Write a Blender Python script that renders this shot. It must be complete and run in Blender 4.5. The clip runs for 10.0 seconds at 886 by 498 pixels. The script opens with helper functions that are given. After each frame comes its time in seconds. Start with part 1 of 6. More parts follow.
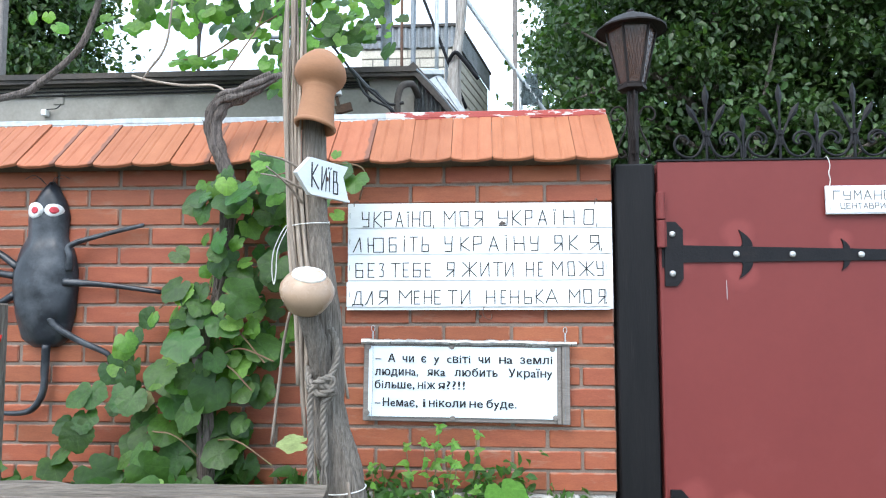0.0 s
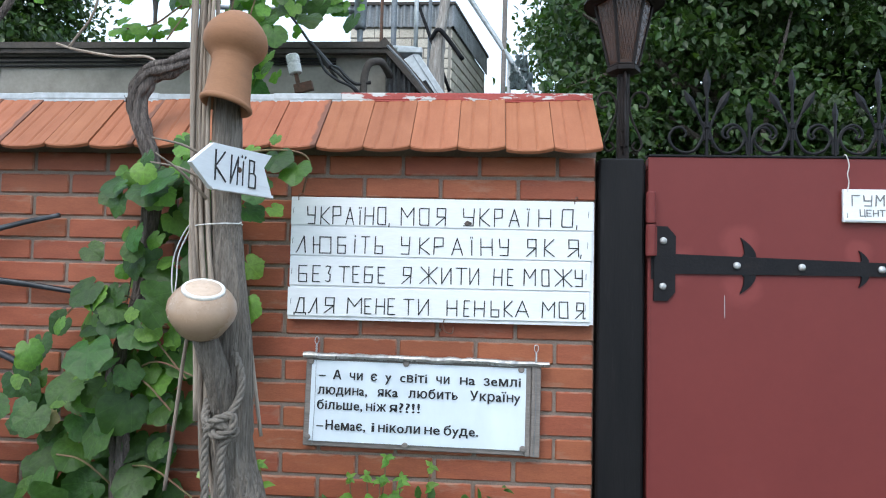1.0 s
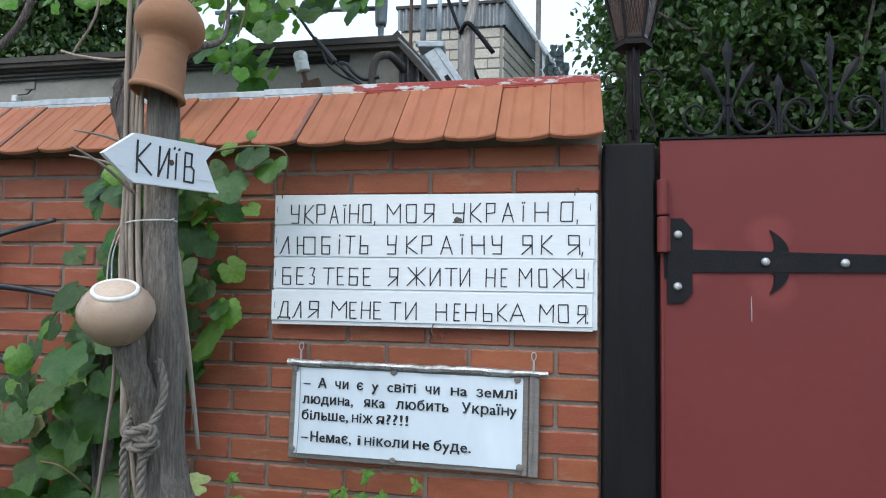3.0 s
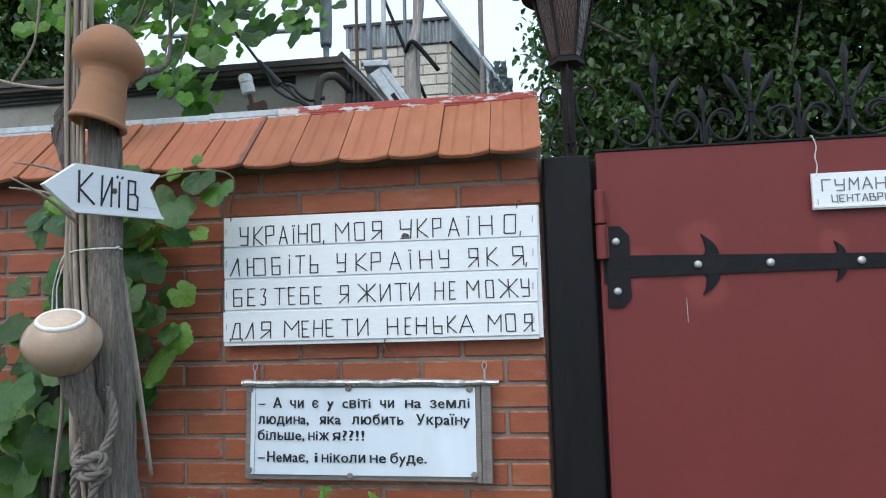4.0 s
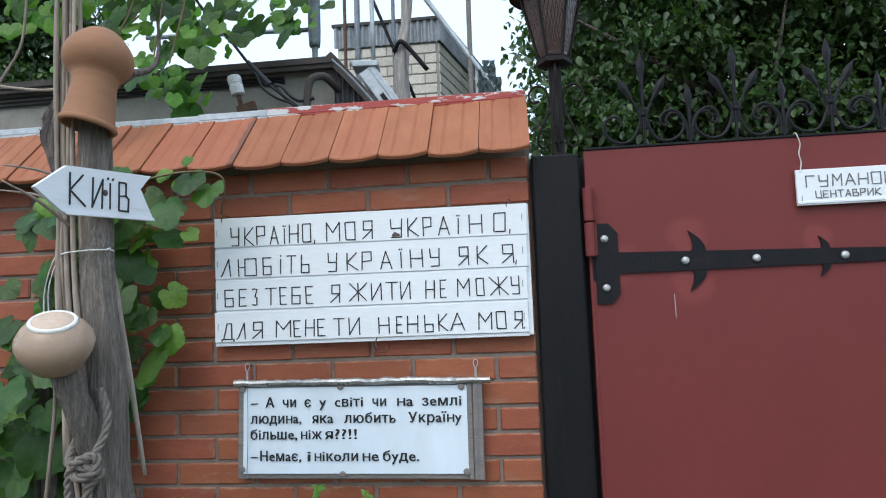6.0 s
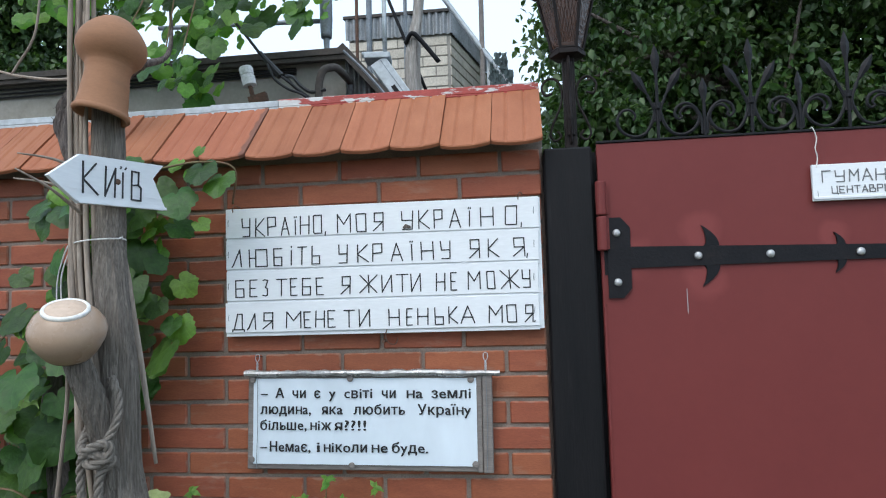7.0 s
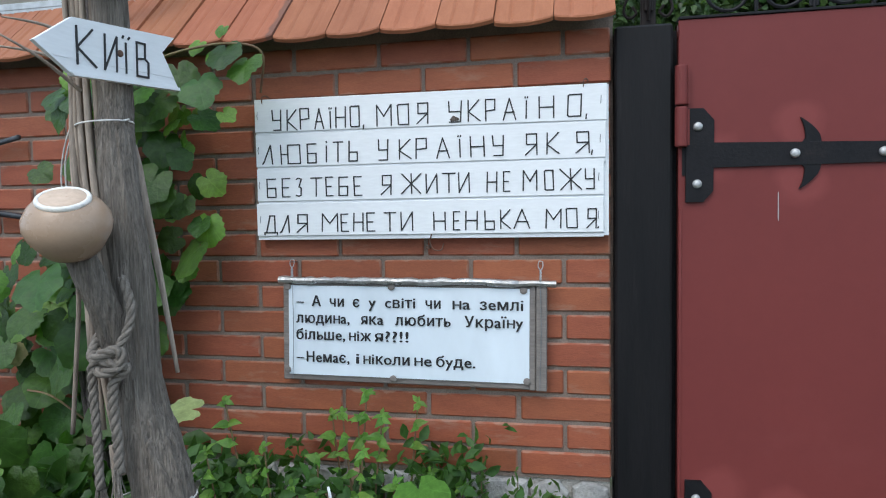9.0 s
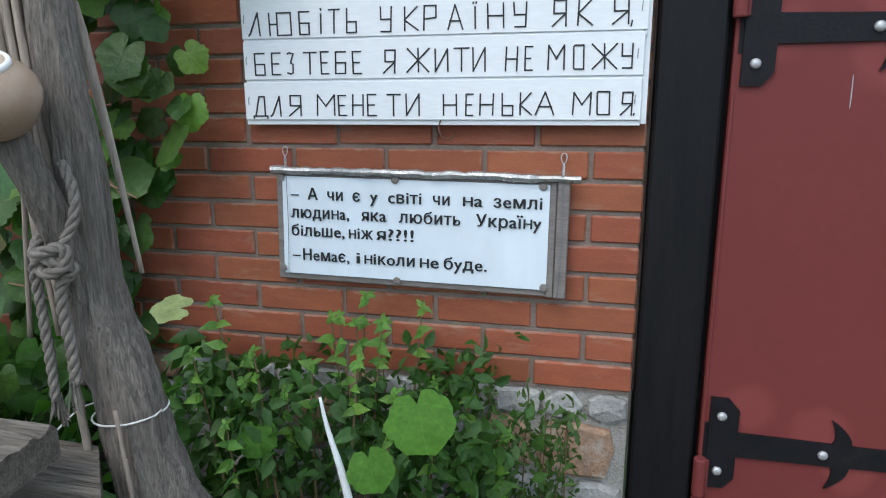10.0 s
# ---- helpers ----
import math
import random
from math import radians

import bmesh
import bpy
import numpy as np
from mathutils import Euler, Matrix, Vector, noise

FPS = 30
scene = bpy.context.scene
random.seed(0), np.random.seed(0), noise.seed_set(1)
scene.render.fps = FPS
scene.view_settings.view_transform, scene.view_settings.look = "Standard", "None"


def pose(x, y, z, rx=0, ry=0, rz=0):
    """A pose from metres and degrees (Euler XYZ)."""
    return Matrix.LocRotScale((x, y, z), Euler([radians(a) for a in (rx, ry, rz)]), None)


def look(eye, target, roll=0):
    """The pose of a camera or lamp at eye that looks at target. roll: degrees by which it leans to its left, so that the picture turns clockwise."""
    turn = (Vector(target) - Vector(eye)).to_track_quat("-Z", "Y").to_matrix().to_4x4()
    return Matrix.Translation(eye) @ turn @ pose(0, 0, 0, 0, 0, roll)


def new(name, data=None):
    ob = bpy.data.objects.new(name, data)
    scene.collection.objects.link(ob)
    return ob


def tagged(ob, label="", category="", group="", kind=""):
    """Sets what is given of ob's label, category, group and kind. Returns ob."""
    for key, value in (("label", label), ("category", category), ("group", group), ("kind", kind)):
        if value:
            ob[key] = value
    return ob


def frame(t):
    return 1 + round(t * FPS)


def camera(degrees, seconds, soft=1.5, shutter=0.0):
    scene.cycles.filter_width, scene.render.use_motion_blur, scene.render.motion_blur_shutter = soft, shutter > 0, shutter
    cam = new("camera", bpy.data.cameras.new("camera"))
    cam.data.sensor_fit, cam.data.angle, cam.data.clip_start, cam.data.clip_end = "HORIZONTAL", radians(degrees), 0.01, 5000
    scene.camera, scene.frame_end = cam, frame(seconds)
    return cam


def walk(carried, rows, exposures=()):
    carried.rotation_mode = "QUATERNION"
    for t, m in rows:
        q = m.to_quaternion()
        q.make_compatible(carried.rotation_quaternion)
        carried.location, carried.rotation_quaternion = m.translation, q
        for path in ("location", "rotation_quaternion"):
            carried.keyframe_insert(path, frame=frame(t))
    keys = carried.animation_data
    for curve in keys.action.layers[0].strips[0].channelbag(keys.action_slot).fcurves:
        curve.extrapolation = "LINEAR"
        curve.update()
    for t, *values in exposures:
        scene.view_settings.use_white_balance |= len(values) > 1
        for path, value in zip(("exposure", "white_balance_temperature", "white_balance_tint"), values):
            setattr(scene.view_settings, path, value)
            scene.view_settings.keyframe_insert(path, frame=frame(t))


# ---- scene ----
cam = camera(67.8, 10.0, 1.1)
PATH = [
    (0, (-0.474, -2.452, 1.455), (-0.597, -0.461, 1.594), -0.1),
    (0.5, (-0.414, -2.285, 1.497), (-0.642, -0.301, 1.61), -0.4),
    (1, (-0.345, -2.129, 1.534), (-0.476, -0.136, 1.629), 1.3),
    (1.5, (-0.262, -2.07, 1.516), (-0.395, -0.075, 1.568), 2.1),
    (2, (-0.164, -2.018, 1.518), (-0.55, -0.058, 1.609), 1.9),
    (2.5, (-0.114, -1.921, 1.52), (-0.517, 0.036, 1.621), 1.4),
    (4, (-0.042, -1.973, 1.522), (-0.297, 0.004, 1.675), -1.7),
    (4.5, (-0.032, -1.988, 1.522), (-0.25, -0.007, 1.684), -2.5),
    (5, (-0.037, -1.991, 1.522), (-0.256, -0.01, 1.685), -2.3),
    (5.5, (-0.038, -1.989, 1.521), (-0.258, -0.007, 1.679), -2.4),
    (7, (-0.047, -1.981, 1.517), (-0.301, -0.002, 1.648), -1.7),
    (7.5, (-0.048, -1.974, 1.515), (-0.317, 0.004, 1.635), -1.6),
    (8, (-0.052, -1.956, 1.51), (-0.331, 0.023, 1.605), -1.6),
    (8.5, (-0.072, -1.899, 1.5), (-0.374, 0.078, 1.532), -1.6),
    (9, (-0.092, -1.778, 1.478), (-0.485, 0.179, 1.358), -1.0),
    (9.5, (-0.115, -1.652, 1.469), (-0.55, 0.279, 1.182), -0.4),
    (10, (-0.097, -1.58, 1.454), (-0.553, 0.318, 1.018), -0.2),
]
walk(cam, [(t, look(eye, target, roll)) for t, eye, target, roll in PATH],
     [(0, 1.48), (0.5, 1.27), (1, 0.89), (2, 0.66), (4, 0.53), (8.5, 0.55), (10, 0.55)])

# ---- world, sun ----
world = bpy.data.worlds.new("overcast_sky")
scene.world = world
world.use_nodes = True
wn, wl = world.node_tree.nodes, world.node_tree.links
sky = wn.new("ShaderNodeTexSky")
sky.sky_type = "NISHITA"
sky.sun_disc = False
sky.sun_elevation = radians(52)
sky.sun_rotation = radians(200)
sky.air_density, sky.dust_density, sky.ozone_density = 1.0, 6.0, 1.0
cloud = wn.new("ShaderNodeHueSaturation")
cloud.inputs["Saturation"].default_value = 0.6
wl.new(sky.outputs[0], cloud.inputs["Color"])
veil = wn.new("ShaderNodeMix")
veil.data_type = "RGBA"
veil.inputs["Factor"].default_value = 0.75
veil_in = [i for i in veil.inputs if i.type == "RGBA"]
wl.new(cloud.outputs[0], veil_in[0])
veil_in[1].default_value = (5.15, 6.8, 8.65, 1)
wl.new([o for o in veil.outputs if o.type == "RGBA"][0], wn["Background"].inputs["Color"])
wn["Background"].inputs["Strength"].default_value = 0.15
sun = new("sun", bpy.data.lights.new("sun", "SUN"))
sun.data.energy, sun.data.angle, sun.data.color = 0.7, radians(35), (1.0, 0.98, 0.95)
sun.matrix_world = look((-2.0, -5.0, 7.0), (0, 0, 0))


# ---- materials ----
def mat(name, a, b=None, rough=0.75, metal=0.0, scale=8.0, fine=90.0, bump=0.25, stretch=(1, 1, 1), vary=0.0, hue=0.0,
        island=False, spot=None, spot_scale=3.0, spot_low=0.55, spot_high=0.7, depth=0.004, spec=0.4, through_light=0.0, veins=False, grain=0.23, patches=()):
    m = bpy.data.materials.new(name)
    m.use_nodes = True
    n, l = m.node_tree.nodes, m.node_tree.links
    p = n["Principled BSDF"]
    p.inputs["Roughness"].default_value, p.inputs["Metallic"].default_value = rough, metal
    p.inputs["Specular IOR Level"].default_value = spec
    b = b or tuple(c * 0.75 for c in a)
    co = n.new("ShaderNodeTexCoord")
    info = n.new("ShaderNodeObjectInfo")
    rnd = info.outputs["Random"]
    if island:
        rnd = n.new("ShaderNodeNewGeometry").outputs["Random Per Island"]
    shift = n.new("ShaderNodeVectorMath")
    shift.operation = "MULTIPLY_ADD"
    comb = n.new("ShaderNodeCombineXYZ")
    for i in range(3):
        l.new(rnd, comb.inputs[i])
    l.new(comb.outputs[0], shift.inputs[0])
    shift.inputs[1].default_value = (37, 53, 71)
    mp = n.new("ShaderNodeMapping")
    mp.inputs["Scale"].default_value = stretch
    l.new(co.outputs["Object"], mp.inputs["Vector"])
    l.new(mp.outputs[0], shift.inputs[2])

    def nz(s, d=6.0, r=0.6):
        t = n.new("ShaderNodeTexNoise")
        t.inputs["Scale"].default_value, t.inputs["Detail"].default_value, t.inputs["Roughness"].default_value = s, d, r
        l.new(shift.outputs[0], t.inputs["Vector"])
        return t.outputs["Fac"]

    def ramp(src, lo, hi):
        r = n.new("ShaderNodeMapRange")
        r.inputs["From Min"].default_value, r.inputs["From Max"].default_value = lo, hi
        l.new(src, r.inputs["Value"])
        return r.outputs[0]

    def mix(f, x, y, mode="MIX"):
        k = n.new("ShaderNodeMix")
        k.data_type, k.blend_type = "RGBA", mode
        if isinstance(f, float):
            k.inputs["Factor"].default_value = f
        else:
            l.new(f, k.inputs["Factor"])
        for s, v in (("A", x), ("B", y)):
            sock = [i for i in k.inputs if i.name == s and i.type == "RGBA"][0]
            if isinstance(v, tuple):
                sock.default_value = (*v[:3], 1)
            else:
                l.new(v, sock)
        return [o for o in k.outputs if o.type == "RGBA"][0]

    big, small = nz(scale), nz(fine, 4.0)
    c = mix(ramp(big, 0.3, 0.7), a, b)
    grey = mix(ramp(small, 0.25, 0.75), (1 - 1.2 * grain,) * 3, (1 + 0.8 * grain,) * 3)
    c = mix(1.0, c, grey, "MULTIPLY")
    if spot:
        c = mix(ramp(nz(spot_scale, 8.0, 0.65), spot_low, spot_high), c, spot)
    if veins:
        xy = n.new("ShaderNodeSeparateXYZ")
        l.new(co.outputs["UV"], xy.inputs[0])
        at = n.new("ShaderNodeMath")
        at.operation = "ARCTAN2"
        l.new(xy.outputs[0], at.inputs[0])
        l.new(xy.outputs[1], at.inputs[1])
        pp = n.new("ShaderNodeMath")
        pp.operation = "PINGPONG"
        pp.inputs[1].default_value = 0.29
        l.new(at.outputs[0], pp.inputs[0])
        sm = n.new("ShaderNodeMapRange")
        sm.inputs["From Min"].default_value, sm.inputs["From Max"].default_value = 0.006, 0.024
        sm.inputs["To Min"].default_value, sm.inputs["To Max"].default_value = 0.15, 0.0
        l.new(pp.outputs[0], sm.inputs["Value"])
        c = mix(sm.outputs[0], c, tuple(min(1, k * 1.9 + 0.03) for k in a))
    for place_at, reach in patches:
        wob = n.new("ShaderNodeTexNoise")
        wob.inputs["Scale"].default_value = 14
        l.new(co.outputs["Object"], wob.inputs["Vector"])
        sh = n.new("ShaderNodeVectorMath")
        sh.operation = "MULTIPLY_ADD"
        sh.inputs[1].default_value = (0.05, 0.05, 0.05)
        l.new(wob.outputs["Color"], sh.inputs[0])
        l.new(co.outputs["Object"], sh.inputs[2])
        ds = n.new("ShaderNodeVectorMath")
        ds.operation = "DISTANCE"
        ds.inputs[1].default_value = (place_at[0] + 0.025, 0.025, place_at[1] + 0.025)
        l.new(sh.outputs[0], ds.inputs[0])
        mr = n.new("ShaderNodeMapRange")
        mr.inputs["From Min"].default_value, mr.inputs["From Max"].default_value = reach * 0.75, reach * 1.25
        mr.inputs["To Min"].default_value, mr.inputs["To Max"].default_value = 0.4, 0.0
        l.new(ds.outputs["Value"], mr.inputs["Value"])
        c = mix(mr.outputs[0], c, tuple(k * 1.55 + 0.01 for k in a))
    if vary or hue:
        hs = n.new("ShaderNodeHueSaturation")
        for key, amp, mid in (("Value", vary, 1.0), ("Hue", hue, 0.5)):
            r = n.new("ShaderNodeMapRange")
            r.inputs["To Min"].default_value, r.inputs["To Max"].default_value = mid - amp, mid + amp
            if key == "Hue":
                fr = n.new("ShaderNodeMath")
                fr.operation = "MULTIPLY_ADD"
                fr.inputs[1].default_value, fr.inputs[2].default_value = 7.31, 0.17
                l.new(rnd, fr.inputs[0])
                f2 = n.new("ShaderNodeMath")
                f2.operation = "FRACT"
                l.new(fr.outputs[0], f2.inputs[0])
                l.new(f2.outputs[0], r.inputs["Value"])
            else:
                l.new(rnd, r.inputs["Value"])
            l.new(r.outputs[0], hs.inputs[key])
        l.new(c, hs.inputs["Color"])
        c = hs.outputs[0]
    l.new(c, p.inputs["Base Color"])
    rr = n.new("ShaderNodeMapRange")
    rr.inputs["To Min"].default_value, rr.inputs["To Max"].default_value = max(0.05, rough - 0.12), min(1, rough + 0.12)
    l.new(big, rr.inputs["Value"])
    l.new(rr.outputs[0], p.inputs["Roughness"])
    if bump:
        bp = n.new("ShaderNodeBump")
        bp.inputs["Strength"].default_value, bp.inputs["Distance"].default_value = bump, depth
        l.new(small, bp.inputs["Height"])
        l.new(bp.outputs[0], p.inputs["Normal"])
    if through_light:
        tr = n.new("ShaderNodeBsdfTranslucent")
        l.new(mix(1.0, c, (1.5, 1.9, 0.6), "MULTIPLY"), tr.inputs["Color"])
        ms = n.new("ShaderNodeMixShader")
        ms.inputs[0].default_value = through_light
        l.new(p.outputs[0], ms.inputs[1])
        l.new(tr.outputs[0], ms.inputs[2])
        l.new(ms.outputs[0], n["Material Output"].inputs["Surface"])
    return m


BRICK = mat("orange_clay_brick", (0.328, 0.095, 0.044), (0.248, 0.069, 0.035), 0.66, scale=14, fine=160, grain=0.13, bump=0.2, vary=0.14, hue=0.004,
            spot=(0.31, 0.18, 0.125), spot_scale=9, spot_low=0.58, spot_high=0.82, stretch=(0.6, 1, 2.2))


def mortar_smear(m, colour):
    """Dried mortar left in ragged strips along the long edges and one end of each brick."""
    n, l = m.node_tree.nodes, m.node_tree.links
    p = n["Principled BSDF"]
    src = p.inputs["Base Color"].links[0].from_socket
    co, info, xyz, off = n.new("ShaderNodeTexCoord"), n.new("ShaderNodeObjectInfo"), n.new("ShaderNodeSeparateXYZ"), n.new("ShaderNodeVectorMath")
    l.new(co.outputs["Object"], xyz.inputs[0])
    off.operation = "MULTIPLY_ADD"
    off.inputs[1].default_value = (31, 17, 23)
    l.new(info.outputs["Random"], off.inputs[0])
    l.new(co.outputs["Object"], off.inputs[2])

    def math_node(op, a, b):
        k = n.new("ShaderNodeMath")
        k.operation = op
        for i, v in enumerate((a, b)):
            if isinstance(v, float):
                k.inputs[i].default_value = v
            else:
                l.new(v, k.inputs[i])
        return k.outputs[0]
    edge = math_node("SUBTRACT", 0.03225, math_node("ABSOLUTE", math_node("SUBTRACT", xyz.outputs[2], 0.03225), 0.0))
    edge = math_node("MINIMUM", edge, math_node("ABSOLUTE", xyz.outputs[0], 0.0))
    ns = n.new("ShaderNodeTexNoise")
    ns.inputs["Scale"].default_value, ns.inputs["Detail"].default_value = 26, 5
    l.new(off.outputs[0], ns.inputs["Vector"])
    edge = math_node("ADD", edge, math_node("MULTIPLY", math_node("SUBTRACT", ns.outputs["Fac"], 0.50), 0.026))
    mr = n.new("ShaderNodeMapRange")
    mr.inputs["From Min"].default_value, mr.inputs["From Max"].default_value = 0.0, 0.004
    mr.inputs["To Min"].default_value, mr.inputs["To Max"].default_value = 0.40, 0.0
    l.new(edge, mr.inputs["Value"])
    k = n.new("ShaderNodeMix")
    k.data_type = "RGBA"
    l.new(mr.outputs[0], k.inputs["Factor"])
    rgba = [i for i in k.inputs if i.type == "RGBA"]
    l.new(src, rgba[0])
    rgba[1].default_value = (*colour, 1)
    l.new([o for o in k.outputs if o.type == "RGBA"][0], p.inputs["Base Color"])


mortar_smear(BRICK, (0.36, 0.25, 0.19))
PALEMORTAR = mat("pale_plinth_mortar", (0.42, 0.40, 0.37), (0.28, 0.265, 0.24), 0.95, scale=16, fine=150, bump=0.8, depth=0.008)
MORTAR = mat("grey_mortar", (0.26, 0.200, 0.165), (0.175, 0.135, 0.112), 0.95, scale=12, fine=220, bump=0.6)
TILE, STREAKED = (mat(k, (0.36, 0.125, 0.060), (0.29, 0.096, 0.046), 0.75, scale=6, fine=120, grain=0.09, bump=0.12, vary=0.10, hue=0.004,
                      stretch=(2.5, 1, 1), spot=(0.20, 0.10, 0.07), spot_scale=5, spot_low=0.63, spot_high=0.85) for k in ("orange_roof_tile", "streaked_roof_tile"))


def side_stain(m, reach, colour):
    """A dark weather streak along one side edge of every second piece."""
    n, l = m.node_tree.nodes, m.node_tree.links
    p = n["Principled BSDF"]
    src = p.inputs["Base Color"].links[0].from_socket
    co, info, ns, xyz = n.new("ShaderNodeTexCoord"), n.new("ShaderNodeObjectInfo"), n.new("ShaderNodeTexNoise"), n.new("ShaderNodeSeparateXYZ")
    ns.inputs["Scale"].default_value = 18
    l.new(co.outputs["Object"], ns.inputs["Vector"])
    l.new(co.outputs["Object"], xyz.inputs[0])
    add = n.new("ShaderNodeMath")
    add.operation = "MULTIPLY_ADD"
    add.inputs[1].default_value = 0.045
    l.new(ns.outputs["Fac"], add.inputs[0])
    l.new(xyz.outputs[0], add.inputs[2])
    mr = n.new("ShaderNodeMapRange")
    mr.inputs["From Min"].default_value, mr.inputs["From Max"].default_value = reach, reach + 0.008
    mr.inputs["To Max"].default_value = 0.75
    l.new(add.outputs[0], mr.inputs["Value"])
    gt = n.new("ShaderNodeMath")
    gt.operation = "GREATER_THAN"
    gt.inputs[1].default_value = 0.55
    l.new(info.outputs["Random"], gt.inputs[0])
    mu = n.new("ShaderNodeMath")
    mu.operation = "MULTIPLY"
    l.new(mr.outputs[0], mu.inputs[0])
    l.new(gt.outputs[0], mu.inputs[1])
    k = n.new("ShaderNodeMix")
    k.data_type = "RGBA"
    l.new(mu.outputs[0], k.inputs["Factor"])
    rgba = [i for i in k.inputs if i.type == "RGBA"]
    l.new(src, rgba[0])
    rgba[1].default_value = (*colour, 1)
    l.new([o for o in k.outputs if o.type == "RGBA"][0], p.inputs["Base Color"])


side_stain(STREAKED, 0.078, (0.12, 0.06, 0.045))
STONE = mat("grey_rubble_stone", (0.46, 0.45, 0.43), (0.28, 0.27, 0.26), 0.85, scale=14, fine=80, bump=0.6, vary=0.25, depth=0.01,
            spot=(0.55, 0.53, 0.5), spot_scale=11)
RUSTSTONE = mat("brown_stone", (0.40, 0.24, 0.15), (0.30, 0.20, 0.15), 0.85, scale=22, fine=90, bump=0.6, depth=0.01, spot=(0.45, 0.38, 0.32), spot_scale=18)
WEATHERED = mat("weathered_grey_wood", (0.245, 0.212, 0.180), (0.155, 0.130, 0.109), 0.9, scale=16, fine=62, grain=0.5, bump=1.0, stretch=(5, 5, 0.35), depth=0.009,
                spot=(0.07, 0.055, 0.045), spot_scale=20, spot_low=0.65, spot_high=0.75)
PLANKWOOD = mat("weathered_plank", (0.215, 0.180, 0.148), (0.105, 0.085, 0.068), 0.9, scale=9, fine=42, grain=0.45, bump=1.0, stretch=(0.3, 6, 6), depth=0.009, vary=0.1,
                spot=(0.08, 0.06, 0.05), spot_scale=12, spot_low=0.6, spot_high=0.75)
STICK = mat("dry_reed", (0.36, 0.295, 0.24), (0.22, 0.175, 0.14), 0.85, scale=12, fine=60, bump=0.5, stretch=(4, 4, 0.4), vary=0.2)
BARK = mat("vine_bark", (0.215, 0.175, 0.155), (0.075, 0.058, 0.052), 0.95, scale=16, fine=60, grain=0.5, bump=1.0, stretch=(4, 4, 0.5), depth=0.012)
BLACKWOOD = mat("black_painted_post", (0.006, 0.006, 0.007), (0.011, 0.010, 0.011), 0.55, scale=8, fine=60, bump=0.25, stretch=(4, 4, 0.3),
                spec=0.2, spot=(0.028, 0.024, 0.025), spot_scale=7, spot_low=0.6, spot_high=0.9)
REDPAINT = mat("red_painted_steel", (0.174, 0.037, 0.034), (0.158, 0.033, 0.031), 0.5, spec=0.22, scale=2.5, fine=30, bump=0.04, grain=0.03, patches=(((0.45, 1.675), 0.055), ((0.455, 1.53), 0.055), ((0.81, 1.645), 0.04), ((0.25, 1.60), 0.06), ((0.43, 0.69), 0.06), ((0.27, 0.74), 0.055), ((0.5, 0.60), 0.05)), depth=0.003,
               spot=(0.19, 0.046, 0.044), spot_scale=1.6, spot_low=0.56, spot_high=0.75)
BLACKIRON = mat("black_iron", (0.007, 0.007, 0.009), (0.013, 0.012, 0.014), 0.55, metal=0.0, scale=20, fine=120, bump=0.3, spec=0.2, spot=(0.03, 0.022, 0.018), spot_scale=15, spot_low=0.6, spot_high=0.8)
BOLT = mat("grey_bolt", (0.55, 0.55, 0.55), (0.42, 0.42, 0.42), 0.45, metal=0.5, scale=60, bump=0.1)
WHITEPAINT = mat("white_painted_board", (0.80, 0.815, 0.83), (0.76, 0.775, 0.79), 0.5, scale=5, fine=60, bump=0.06, stretch=(0.5, 3, 3), vary=0.02, grain=0.05,
                 spot=(0.66, 0.67, 0.67), spot_scale=6, spot_low=0.66, spot_high=0.9)
INK = mat("black_paint", (0.012, 0.012, 0.014), (0.025, 0.025, 0.027), 0.5, scale=40, bump=0.1)
GREYINK = mat("grey_pencil_paint", (0.12, 0.12, 0.13), (0.2, 0.2, 0.2), 0.6, scale=40, bump=0.1)
PAPER = mat("white_paper", (0.70, 0.765, 0.82), (0.655, 0.72, 0.775), 0.35, scale=6, fine=14, grain=0.05, bump=0.2, stretch=(1, 1, 0.4), depth=0.004)
GREYBOARD = mat("grey_board", (0.24, 0.21, 0.19), (0.16, 0.14, 0.13), 0.7, scale=10, fine=90, bump=0.4, stretch=(0.4, 3, 3))
FILM = mat("silver_tape", (0.5, 0.5, 0.5), (0.33, 0.32, 0.31), 0.3, metal=0.6, scale=30, fine=90, bump=0.8)
CLAY = mat("terracotta", (0.33, 0.155, 0.078), (0.27, 0.125, 0.062), 0.7, scale=5, fine=120, grain=0.08, bump=0.08, stretch=(1, 1, 3),
           spot=(0.24, 0.125, 0.07), spot_scale=5, spot_low=0.58, spot_high=0.8)
GLAZED = mat("beige_pot", (0.38, 0.265, 0.185), (0.33, 0.225, 0.155), 0.27, scale=6, fine=140, bump=0.06, grain=0.06, spot=(0.36, 0.25, 0.17), spot_scale=7, spot_low=0.62, spot_high=0.85)
BISCUIT = mat("unglazed_pale_clay", (0.60, 0.46, 0.36), (0.5, 0.37, 0.28), 0.7, scale=16, fine=90, grain=0.1, bump=0.1, spot=(0.36, 0.22, 0.15), spot_scale=30, spot_low=0.66, spot_high=0.75)
WHITEGLAZE = mat("white_rim", (0.82, 0.80, 0.77), (0.7, 0.66, 0.6), 0.4, scale=20, bump=0.1)
ROPE = mat("grey_rope", (0.235, 0.205, 0.175), (0.15, 0.13, 0.11), 0.95, scale=60, fine=250, bump=0.8)
STRING = mat("white_string", (0.72, 0.71, 0.68), (0.55, 0.53, 0.5), 0.9, scale=60, bump=0.3)
